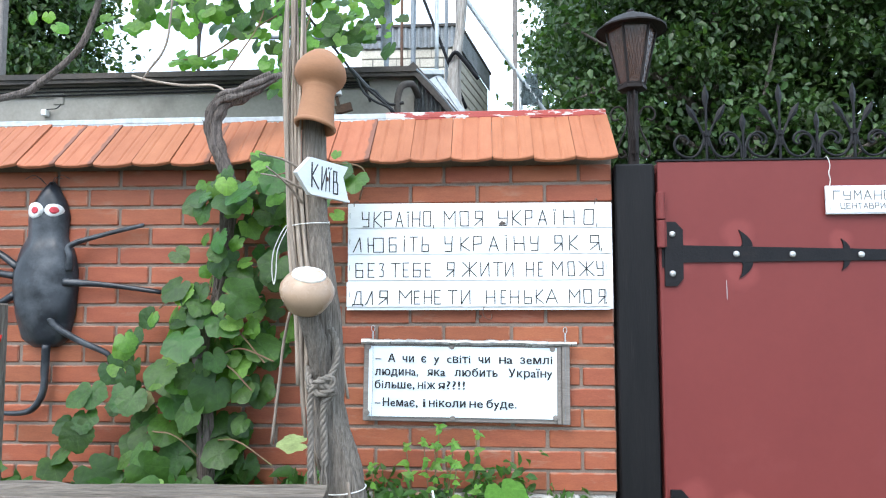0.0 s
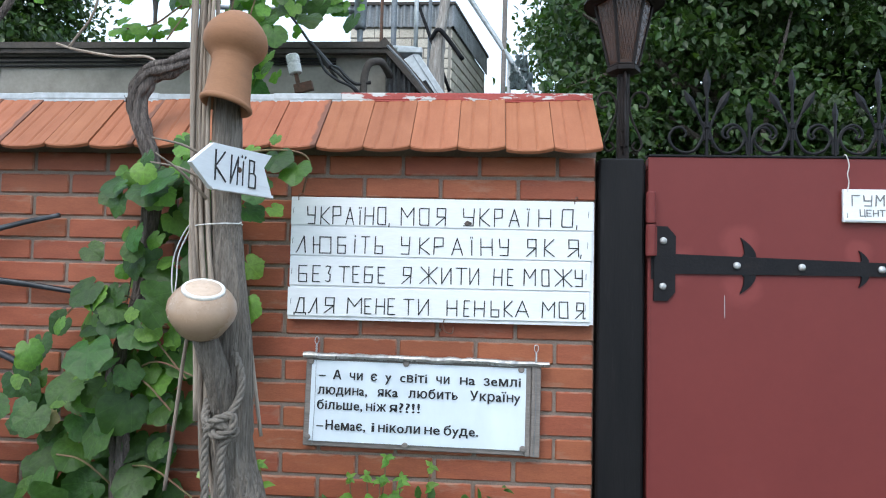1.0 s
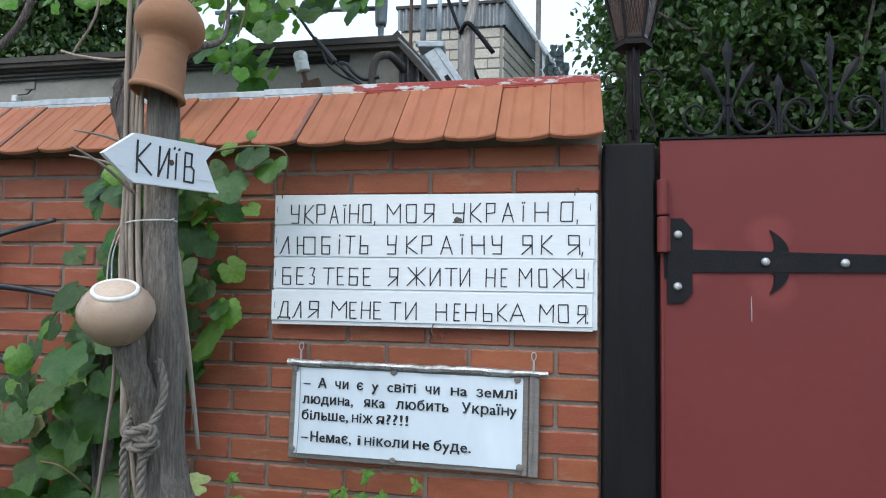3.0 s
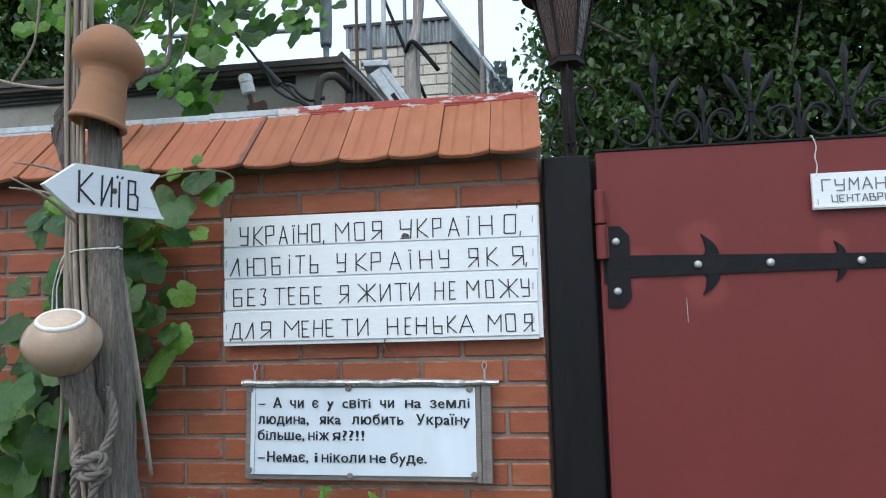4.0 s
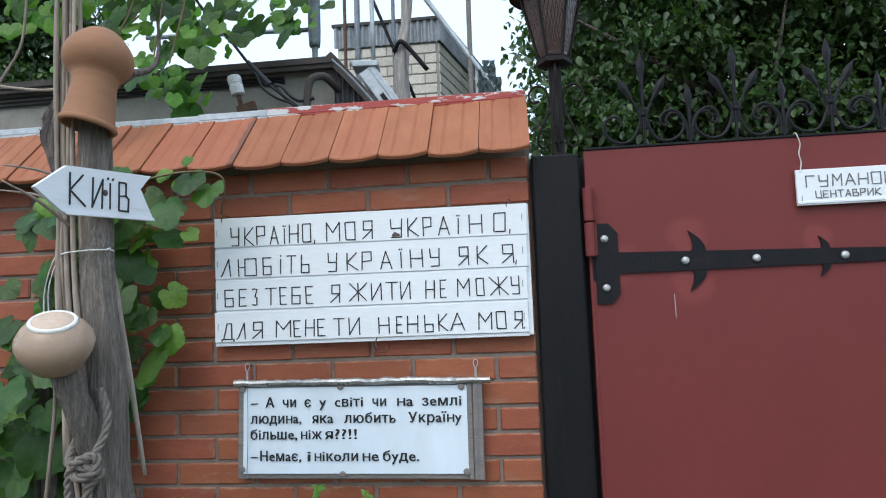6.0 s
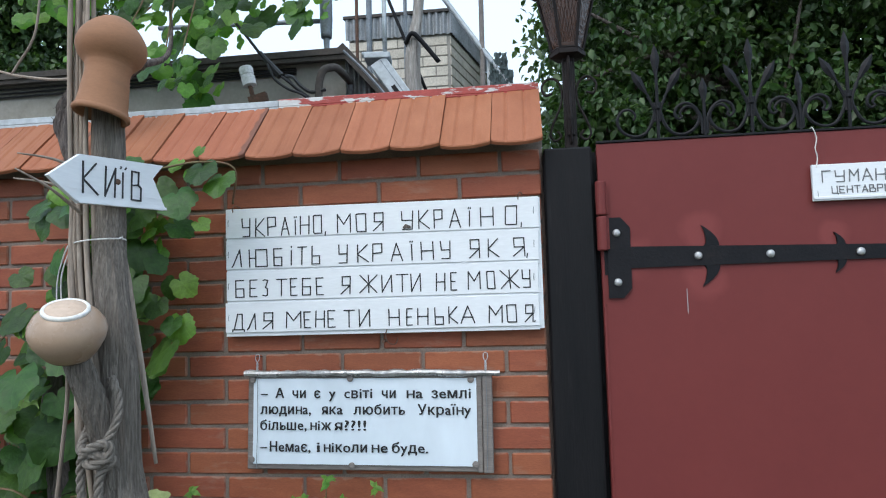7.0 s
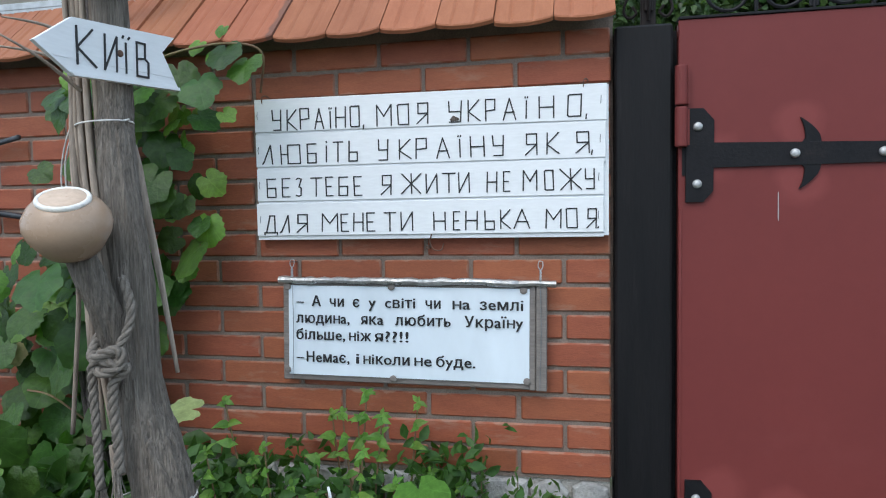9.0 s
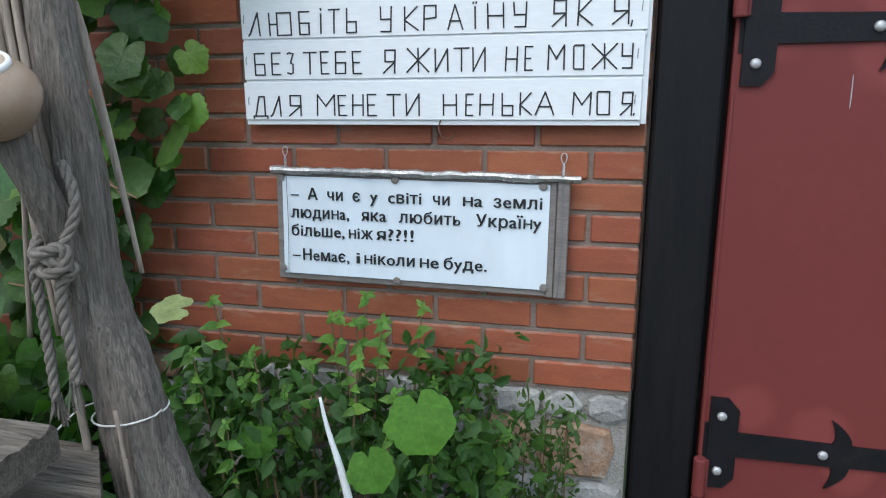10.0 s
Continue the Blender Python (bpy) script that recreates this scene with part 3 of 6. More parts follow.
def wall_roof():
    roof = thing("tile_roof", (0, 0, 1.95), "weathered orange clay tile coping along the brick wall", "roof", kind="structure")
    low, top = Vector((0, -0.085, 1.944)), Vector((0, 0.128, 2.150))
    slope = math.atan2(top.z - low.z, top.y - low.y)
    part("batten", boxes((WALL_LEFT, -0.012, -0.02, 0.20, 0.035, 0.06)), GREYBOARD, roof, "dark board under the tiles")
    bm = bmesh.new()
    q = [(-0.055, 0.012), (0.128, 0.19), (0.30, 0.03), (0.28, 0.022), (0.128, 0.165), (-0.03, 0.012)]
    for x in (WALL_LEFT, -0.02):
        for y, z in q:
            bm.verts.new((x, y, z))
    bm.verts.ensure_lookup_table()
    for i in range(6):
        bm.faces.new([bm.verts[k] for k in (i, (i + 1) % 6, 6 + (i + 1) % 6, 6 + i)])
    bm.faces.new(bm.verts[:6])
    bm.faces.new(bm.verts[6:][::-1])
    bmesh.ops.recalc_face_normals(bm, faces=bm.faces[:])
    part("roof_bed", bm, GREYBOARD, roof, "dark bed under the tiles")
    meshes = [tile_mesh("tile", 0.148, s, TILE if s < 3 else STREAKED) for s in range(6)]
    rng = random.Random(12)
    for i in range(22):
        x = 0.009 - 0.075 - i * 0.1497
        tilt = rng.uniform(-0.02, 0.02)
        m = Matrix.Translation((x, low.y, low.z - 1.95 + rng.uniform(-.003, .003))) @ Matrix.Rotation(slope + rng.uniform(-.008, .008), 4, "X") @ Matrix.Rotation(tilt - 0.02, 4, "Y")
        place("tile", meshes[i % 3 + (3 if i > 5 else 0)], roof, m)
    # metal ridge strips
    part("ridge_strip", boxes((-0.862, 0.006, 0.112, 0.30, 0.205, 0.230), (-0.862, 0.006, 0.112, 0.150, 0.198, 0.205), bevel=0.002), PEELED, roof, "ridge strip with peeling dark red paint")
    for a, b, dz in ((-1.10, -0.858, 0.004), (-1.52, -1.097, 0.0), (-1.98, -1.515, 0.003), (-2.60, -1.975, 0.0), (WALL_LEFT, -2.595, 0.003)):
        part("ridge_strip", boxes((a, b, 0.108, 0.30, 0.200 + dz, 0.222 + dz), (a, b, 0.108, 0.118, 0.188 + dz, 0.200 + dz), bevel=0.002), ZINC, roof, "galvanised sheet ridge strip")
    return roof


wall_roof()


# ---- gate and its post ----
def gate_post():
    bm = boxes((0.010, 0.152, -0.012, 0.15, -0.05, 1.936), bevel=0.006)
    return tagged(part("gate_post", bm, BLACKWOOD), "black painted square timber gate post", "post")


def strap(gate, z0, tilt, lift):
    base = thing_part("strap_hinge", gate, (0, 0, z0))
    m = Matrix.Translation((0.185, -0.0085, 0)) @ Matrix.Rotation(radians(tilt), 4, "Y")
    part("hinge_plate", plate([(0, -.118), (.042, -.118), (.066, -.09), (.066, .088), (.040, .118), (0, .118)], 0.0085, m), BLACKIRON, base)
    part("strap_bar", plate([(.063, -.0315), (.85, -.0185), (.91, 0), (.85, .0185), (.063, .0315)], 0.0075, Matrix.Translation((0, 0.001, 0)) @ m), BLACKIRON, base)
    for x, s, gap in ((0.280, 1.0, 0.028), (0.633, 0.62, 0.020)):
        for sign in (1, -1):
            out = [(x - .008 * s, gap), (x + .032 * s, gap)]
            for k in range(7):
                a = k / 6
                out.append((x + (.034 - .048 * a ** 2) * s, gap + .060 * s * a))
            for k in range(1, 6):
                a = 1 - k / 6
                out.append((x + (-.002 - .011 * a ** 3) * s, gap + .056 * s * a))
            out = [(px, sign * pz) for px, pz in out]
            part("crescent", plate(out[::sign], 0.0065, Matrix.Translation((0, 0.002, 0)) @ m), BLACKIRON, base)
    dome = lathe([(0.0115, 0), (0.0115, 0.003), (0.009, 0.007), (0.004, 0.009)], 14, Matrix.Rotation(math.pi / 2, 4, "X"))
    me = bpy.data.meshes.new("bolt")
    dome.to_mesh(me)
    dome.free()
    me.shade_smooth()
    me.materials.append(BOLT)
    for x, z in ((0.027, 0.072), (0.027, -0.072), (0.254, 0), (0.451, 0), (0.690, 0)):
        place("bolt", me, base, m @ Matrix.Translation((x, 0, z)), "domed grey steel bolt")
    for k in (0, 1):
        bm = lathe([(0.014, 0.002), (0.0155, 0.005), (0.0155, 0.098), (0.014, 0.101)], 16, Matrix.Translation((0.1715, -0.016, lift + 0.104 * k)))
        box(bm, 0.168, 0.192, -0.014, 0.0, lift + 0.006 + 0.104 * k, lift + 0.096 + 0.104 * k)
        part("hinge_barrel", bm, REDPAINT, base, "red painted hinge barrel")
    return base


def thing_part(name, parent, at):
    """An empty body part that groups sub-parts."""
    bm = bmesh.new()
    box(bm, 0.176, 0.186, -0.003, 0.004, -0.05, 0.05)
    ob = part(name, bm, BLACKIRON, parent)
    ob.location = at
    return ob


def gate():
    g = thing("gate", (0, 0, 0), "dark red painted sheet steel gate with black strap hinges", "gate")
    part("panel", boxes((0.167, 1.72, 0.000, 0.006, 0.10, 1.944), bevel=0.002), REDPAINT, g)
    part("top_rail", boxes((0.169, 1.72, 0.006, 0.05, 1.905, 1.942), bevel=0.003), REDPAINT, g)
    part("bottom_rail", boxes((0.169, 1.72, 0.006, 0.05, 0.10, 0.14), bevel=0.003), REDPAINT, g)
    part("stile", boxes((0.169, 0.215, 0.006, 0.05, 0.14, 1.905), bevel=0.003), REDPAINT, g)
    part("stile", boxes((1.68, 1.72, 0.006, 0.05, 0.14, 1.905), bevel=0.003), REDPAINT, g)
    part("edge_strip", boxes((0.167, 1.72, -0.004, 0.03, 1.9445, 1.951), bevel=0.001), BLACKIRON, g, "black steel edge strip")
    part("edge_bead", boxes((0.169, 0.176, -0.004, 0.002, 0.12, 1.47), bevel=0.001), REDPAINT, g)
    # added bar blocks the light behind the gap so that it stays black
    part("stop_bar", boxes((0.153, 0.215, 0.052, 0.075, 0.05, 1.93)), BLACKIRON, g, "black bar added behind the gap to keep it dark")
    part("paint_drip", plate([(.4035, 1.505), (.405, 1.507), (.406, 1.46), (.4055, 1.435), (.404, 1.44)], 0.002, Matrix.Translation((0, -0.0015, 0))), BOLT, g, "pale dried paint drip")
    strap(g, 1.603, 0.5, 0.020)
    strap(g, 0.643, 0.3, -0.245)

    def blade(length, w):
        o = [(0, 0), (.25, .28), (.5, .55), (.5, .68), (.22, .88), (0, 1), (-.22, .88), (-.5, .68), (-.5, .55), (-.25, .28)]
        bm = bmesh.new()
        fr = [bm.verts.new((x * w, 0, z * length)) for x, z in o]
        a, b = bm.verts.new((0, -0.006, 0.6 * length)), bm.verts.new((0, 0.006, 0.6 * length))
        for i in range(len(fr)):
            j = (i + 1) % len(fr)
            bm.faces.new((fr[j], fr[i], a))
            bm.faces.new((fr[i], fr[j], b))
        me = bpy.data.meshes.new("blade")
        bm.to_mesh(me)
        bm.free()
        me.materials.append(BLACKIRON)
        return me
    big, small, side = blade(0.115, 0.026), blade(0.095, 0.025), blade(0.105, 0.024)

    def volute(name, pts, sx):
        path = smooth_path([(sx * x, 0, z) for x, z in pts], 6)
        me = bpy.data.meshes.new(name)
        bm = tube(bmesh.new(), path, spread([0.004, 0.0038, 0.0036, 0.0026], len(path)), 6, flat=1.3)
        bm.to_mesh(me)
        bm.free()
        me.materials.append(BLACKIRON)
        return me
    low = [(0.006, 0.105), (0.012, 0.060), (0.034, 0.018), (0.066, 0.006), (0.100, 0.020), (0.117, 0.052), (0.104, 0.082), (0.080, 0.087), (0.064, 0.070), (0.070, 0.055)]
    high = [(0.006, 0.004), (0.008, 0.045), (0.024, 0.082), (0.050, 0.098), (0.075, 0.088), (0.083, 0.066), (0.072, 0.052), (0.060, 0.060)]
    curls = {(tall, sx): volute("scroll", low if tall else high, sx) for tall in (True, False) for sx in (1, -1)}
    rngs = random.Random(5)
    for i in range(10):
        x = 0.348 + 0.1317 * i
        tall = i % 2 == 0
        st = bmesh.new()
        tube(st, [(x, 0.0, 1.95), (x, 0.0, 2.02), (x + 0.001, 0, 2.16 if tall else 2.06)], [0.0048, 0.005, 0.0045], 8)
        stem = part("spear", st, BLACKIRON, g, "black wrought iron spear finial")
        place("blade", big if tall else small, stem, Matrix.Translation((x, 0, 2.118 if tall else 2.030)) @ Matrix.Rotation(radians(rngs.uniform(-20, 20)), 4, "Z"))
        if tall:
            for sx in (1, -1):
                place("side_blade", side, stem, Matrix.Translation((x + sx * 0.020, 0, 2.070)) @ Matrix.Rotation(sx * radians(30), 4, "Y"))
                cu = smooth_path([(x + sx * 0.007, 0, 2.00), (x + sx * 0.009, 0, 2.035), (x + sx * 0.026, 0, 2.080)], 4)
                part("leaf_stalk", tube(bmesh.new(), cu, 0.0045, 6), BLACKIRON, stem)
            part("collar", lathe([(0.006, 0), (0.009, 0.003), (0.009, 0.010), (0.006, 0.013)], 10, Matrix.Translation((x, 0, 2.035))), BLACKIRON, stem)
        for sx in (1, -1):
            place("scroll", curls[tall, sx], stem, Matrix.Translation((x, 0.0, 1.952)))
    return g


def lantern():
    lamp = thing("lantern", (0.1, 0.075, 1.936), "dark iron lantern with amber patterned panes on the gate post", "lantern")
    part("stem", boxes((-0.019, 0.019, -0.012, 0.012, 0.0, 0.30), (-0.012, 0.012, -0.022, -0.012, 0.05, 0.285), bevel=0.003), LAMPIRON, lamp)
    part("bolt", lathe([(0.008, 0), (0.008, 0.005), (0.004, 0.008)], 10, Matrix.Translation((0, -0.022, 0.105)) @ Matrix.Rotation(math.pi / 2, 4, "X")), LAMPIRON, lamp)
    for s in (1, -1):
        pts = [(s * x, 0.0, z) for x, z in ((0.040, 0.070), (0.030, 0.052), (0.048, 0.040), (0.062, 0.060), (0.050, 0.100), (0.028, 0.150), (0.022, 0.195), (0.038, 0.232), (0.066, 0.236), (0.084, 0.212), (0.074, 0.186), (0.052, 0.190))]
        part("scroll", wire(pts, 0.004, 5, 6), LAMPIRON, lamp, "thin curled iron bracket")
    bow = [(0, -0.014, 0.03), (0, -0.026, 0.07), (0, -0.034, 0.12), (0, -0.024, 0.17), (0, -0.022, 0.22), (0, -0.036, 0.262), (0, -0.026, 0.292), (0, -0.014, 0.270)]
    part("front_scroll", wire(bow, 0.010, 5, 8, flat=0.45), LAMPIRON, lamp)
    base = part("base", lathe([(0.02, 0.296), (0.056, 0.303), (0.056, 0.316), (0.047, 0.322)], 6), LAMPIRON, lamp)
    r0, r1, z0, z1 = 0.047, 0.096, 0.322, 0.535
    body = part("glass_frame", boxes((-0.004, 0.004, -0.004, 0.004, 0.318, 0.53)), LAMPIRON, lamp)
    for k in range(6):
        a, b = math.pi / 3 * k, math.pi / 3 * (k + 1)
        p = [Vector((r0 * math.cos(a), r0 * math.sin(a), z0)), Vector((r0 * math.cos(b), r0 * math.sin(b), z0)),
             Vector((r1 * math.cos(b), r1 * math.sin(b), z1)), Vector((r1 * math.cos(a), r1 * math.sin(a), z1))]
        bm = bmesh.new()
        inn = [v * 0.965 + Vector((0, 0, v.z * 0.035)) for v in p]
        i2 = [v * 0.93 + Vector((0, 0, v.z * 0.07)) for v in p]
        va, vb = [bm.verts.new(v) for v in inn], [bm.verts.new(v) for v in i2]
        bm.faces.new(va)
        bm.faces.new(vb[::-1])
        for i in range(4):
            bm.faces.new((va[(i + 1) % 4], va[i], vb[i], vb[(i + 1) % 4]))
        pane = part("pane", bm, AMBER, body, "amber pressed glass pane")
        # raised diagonal lattice on the pane
        bm = bmesh.new()
        for n in range(-4, 9):
            for sgn in (1, -1):
                u0, u1 = n / 7, n / 7 + 0.62 * 1.0
                q = []
                for t in np.linspace(0, 1, 15):
                    u, v = (u0 + (u1 - u0) * t), t
                    u = u if sgn == 1 else 1 - u
                    if 0.03 < u < 0.97 and 0.02 < v < 0.98:
                        q.append((inn[0].lerp(inn[1], u)).lerp(inn[3].lerp(inn[2], u), v))
                if len(q) > 1:
                    tube(bm, [q[0], q[-1]], 0.0011, 4)
        part("lattice", bm, AMBER, body)
        part("rib", tube(bmesh.new(), [p[0], p[3]], 0.0055, 6), LAMPIRON, body)
        part("rail", tube(bmesh.new(), [p[0], p[1]], 0.005, 6), LAMPIRON, body)
        part("rail", tube(bmesh.new(), [p[2], p[3]], 0.006, 6), LAMPIRON, body)
    part("cap", lathe([(0.125, 0.536), (0.133, 0.532), (0.133, 0.538), (0.085, 0.575), (0.035, 0.600), (0.012, 0.606), (0.012, 0.618), (0.003, 0.624)], 24), LAMPIRON, lamp, "conical iron lantern cap", smooth=False)
    return lamp


gate_post()
gate()
lantern()


# ---- signs on the wall and gate ----
def lettered_sign():
    s = thing("lettered_sign", (-0.98, -0.026, 1.404), "white painted board sign with hand-lettered black verse, wired to the wall", "sign")
    part("backing", boxes((0.004, 0.974, 0.002, 0.014, 0.000, 0.386), bevel=0.001), WHITEPAINT, s, "white painted backing board")
    lines = (
        (0.968, 0.305, 0.054, "У56-83 К100-129 Р140-168 А182-208 Ї221-235 Н243-271 О286-312 ,319-333 М361-402 О421-452 Я473-503 У559-595 К613-644 Р659-686 А705-738 Ї758-772 Н799-836 О871-906 ,914-928"),
        (0.966, 0.212, 0.053, "Л22-56 Ю79-136 Б158-186 І206-220 Т233-260 Ь279-305 У362-391 К422-455 Р469-500 А526-560 Ї582-597 Н618-654 У677-707 Я763-792 К818-849 Я892-925 ,928-942"),
        (0.962, 0.1185, 0.051, "Б34-62 Е79-104 З121-137 Т164-197 Е210-231 Б247-275 Е292-315 Я369-396 Ж427-480 И496-525 Т541-574 И585-613 Н660-685 Е704-722 М756-791 О812-835 Ж852-905 У915-939"),
        (0.961, 0.019, 0.0485, "Д22-60 Л70-99 Я120-151 М195-241 Е252-273 Н287-314 Е326-350 Т376-408 И424-455 Н515-546 Е568-586 Н601-632 Ь654-681 К695-721 А731-771 М813-852 О867-895 Я918-941 .944-954"),
    )
    rng = random.Random(4)
    h = 0.0975
    for k, (right, z0, tall, marks) in enumerate(lines):
        top = 0.391 - k * h
        left = (0.0, 0.002, 0.003, -0.001)[k]
        m = Matrix.Rotation(radians((0.25, 0.1, -0.05, -0.1)[k]), 4, "Y")
        bm = bmesh.new()
        box(bm, left, right, -0.010, 0.002, top - h + 0.006, top, 0.0012, m)
        box(bm, left, right, -0.0045, 0.002, top - h - 0.006, top - h + 0.006, 0.001, m)
        board = part("board", bm, WHITEPAINT, s)
        for i, mark in enumerate(marks.split()):
            a, b = (float(q) / 1000 for q in mark[1:].split("-"))
            bm = letter_strokes(bmesh.new(), mark[0], a, b, z0 + 0.004 * (a - 0.5), tall, 0.0034, seed=k * 30 + i)
            bm.transform(Matrix.Translation((0, -0.0105, 0)))
            part("letter", bm, INK, board)
        for x in (0.010, right - 0.014):
            z = top - 0.045
            part("staple", tube(bmesh.new(), [(x, -0.0105, z - 0.010), (x, -0.013, z), (x + 0.001, -0.0105, z + 0.010)], 0.0009, 5), STEEL, board)
    part("chip", plate([(0, 0), (.009, .010), (.024, .003), (.025, -.003), (.003, -.005)], 0.002, Matrix.Translation((0.563, -0.0122, 0.312))), BARK, s, "dark knot hole in the board")
    for x in (0.030, 0.915):
        part("hook", wire([(x - 0.004, 0.0, 0.36), (x - 0.004, -0.013, 0.392), (x + 0.002, -0.004, 0.402), (x + 0.008, 0.01, 0.398), (x + 0.006, 0.02, 0.40)], 0.0016), RUST, s)
    part("hook", wire([(0.508, -0.006, 0.012), (0.502, -0.009, -0.012), (0.512, -0.010, -0.033), (0.532, -0.008, -0.036), (0.534, 0.02, -0.020)], 0.0016), RUST, s)
    part("nail", tube(bmesh.new(), [(0.492, 0.03, -0.028), (0.492, 0.004, -0.030)], 0.005, 8), RUST, s)
    return s


def printed_sign():
    s = thing("printed_sign", (-0.92, -0.030, 0.997), "printed white paper sign on a grey board hung by wires", "sign")
    s.rotation_euler = (radians(-2.0), radians(0.55), 0)
    part("backboard", boxes((0.000, 0.752, 0.004, 0.020, 0.000, 0.285), bevel=0.003), GREYBOARD, s, "grey weathered backing board")
    part("side_rail", boxes((0.724, 0.752, -0.006, 0.003, 0.000, 0.284), bevel=0.002), GREYBOARD, s)
    part("side_rail", boxes((0.706, 0.722, -0.002, 0.004, 0.000, 0.280), bevel=0.002), GREYBOARD, s)
    bm = bmesh.new()
    n = 40
    pts = [(-0.008 + 0.784 * i / n, -0.006 + 0.005 * noise.noise(Vector((i * 0.7, 0.3, 0))), 0.288 + 0.0045 * noise.noise(Vector((i * 0.5, 3.3, 0)))) for i in range(n + 1)]
    tube(bm, pts, [0.009 + 0.0035 * noise.noise(Vector((i * 0.9, 7.4, 0))) for i in range(n + 1)], 8, rough=0.2)
    part("top_roll", bm, FILM, s, "crumpled silver film roll along the top")
    bm = bmesh.new()
    nx, nz = 36, 14
    g = [[bm.verts.new((0.020 + 0.686 * i / nx, -0.002 + 0.0016 * noise.noise(Vector((i * 0.3, j * 0.25, 2))), 0.018 + 0.254 * j / nz)) for i in range(nx + 1)] for j in range(nz + 1)]
    for j in range(nz):
        for i in range(nx):
            bm.faces.new((g[j][i], g[j][i + 1], g[j + 1][i + 1], g[j + 1][i]))
    for f in bm.faces:
        f.smooth = True
    rim = bmesh.ops.extrude_edge_only(bm, edges=[e for e in bm.edges if e.is_boundary])["geom"]
    for v in rim:
        if isinstance(v, bmesh.types.BMVert):
            v.co.y = 0.0042
    for e in bm.edges:
        if len(e.link_faces) == 2 and e.calc_face_angle(0) > 0.7:
            e.smooth = False
    paper = part("paper", bm, PAPER, s, "slightly rippled white printed paper")
    L, W = 0.026, 0.677

    def u(a):
        return L + W * (a - 157) / 663
    lines = [("–", 176, 196, .214), ("А", 221, 247, .214), ("чи", 274, 314, .214), ("є", 341, 359, .214), ("у", 386, 405, .214), ("світі", 433, 516, .214), ("чи", 546, 586, .214),
             ("на", 620, 666, .214), ("землі", 693, 806, .214),
             ("людина,", 175, 330, .166), ("яка", 364, 427, .166), ("любить", 461, 613, .166), ("Україну", 652, 806, .166),
             ("більше,", 175, 317, .119), ("ніж", 330, 392, .119), ("я??!!", 403, 497, .119),
             ("–", 176, 196, .055), ("Немає,", 205, 329, .055), ("і", 350, 357, .055), ("ніколи", 371, 500, .055), ("не", 515, 561, .055), ("буде.", 575, 680, .055)]
    printed([(w, u(a), u(b), z) for w, a, b, z in lines], paper, 0.042, Matrix.Translation((0, -0.0035, 0)), INK)
    for x, z in ((0.017, 0.268), (0.325, 0.272), (0.690, 0.268), (0.017, 0.030), (0.33, 0.016), (0.700, 0.024)):
        part("stud", lathe([(0.010, 0), (0.010, 0.002), (0.006, 0.0035)], 12, Matrix.Translation((x, -0.0036, z)) @ Matrix.Rotation(math.pi / 2, 4, "X")), GREYBOARD, s, "flat grey stud")
    for x in (0.035, 0.735):
        bm = bmesh.new()
        for ph in (0, math.pi):
            tube(bm, [(x + 0.0022 * math.cos(k * 0.9 + ph), -0.012 + 0.0022 * math.sin(k * 0.9 + ph), 0.285 + 0.0022 * k) for k in range(18)], 0.0017, 5)
        tube(bm, smooth_path([(x, -0.012, 0.322), (x + 0.006, -0.012, 0.332), (x + 0.005, -0.010, 0.345), (x - 0.004, -0.010, 0.346), (x - 0.006, -0.012, 0.333), (x, -0.012, 0.322)], 4), 0.0013, 5)
        part("hanging_wire", bm, ZINC, s, "twisted grey wire")
        part("wire", wire([(x, -0.010, 0.29), (x + 0.002, -0.009, 0.15), (x - 0.001, -0.008, 0.004)], 0.0009), STEEL, s)
        part("nail", tube(bmesh.new(), [(x, -0.02, 0.340), (x, 0.035, 0.338)], 0.002, 6), RUST, s)
    return s


def gate_sign():
    s = thing("gate_sign", (0.757, -0.012, 1.742), "small white board sign hung by a wire on the gate", "sign")
    part("board", boxes((0, 0.36, -0.006, 0.004, 0.0, 0.103), bevel=0.001), WHITEPAINT, s)
    part("lip", boxes((0.0, 0.36, -0.009, -0.006, 0.004, 0.012), bevel=0.001), WHITEPAINT, s)
    hand_word("ГУМАНОИ", 0.026, 0.262, 0.052, 0.032, 0.003, 0.3, -0.0065, GREYINK, s, 3)
    hand_word("ЦЕНТАВРИК", 0.050, 0.222, 0.020, 0.019, 0.0026, 0.3, -0.0065, GREYINK, s, 40)
    part("hanging_wire", wire([(0.012, -0.007, 0.095), (0.017, -0.006, 0.125), (0.012, -0.008, 0.150), (0.018, -0.006, 0.180), (0.010, 0.0, 0.212), (0.012, 0.03, 0.200)], 0.0016), STRING, s)
    part("staple", tube(bmesh.new(), [(0.012, -0.0065, 0.012), (0.012, -0.0085, 0.020), (0.012, -0.0065, 0.028)], 0.0009, 5), STEEL, s)
    return s


lettered_sign()
printed_sign()
gate_sign()


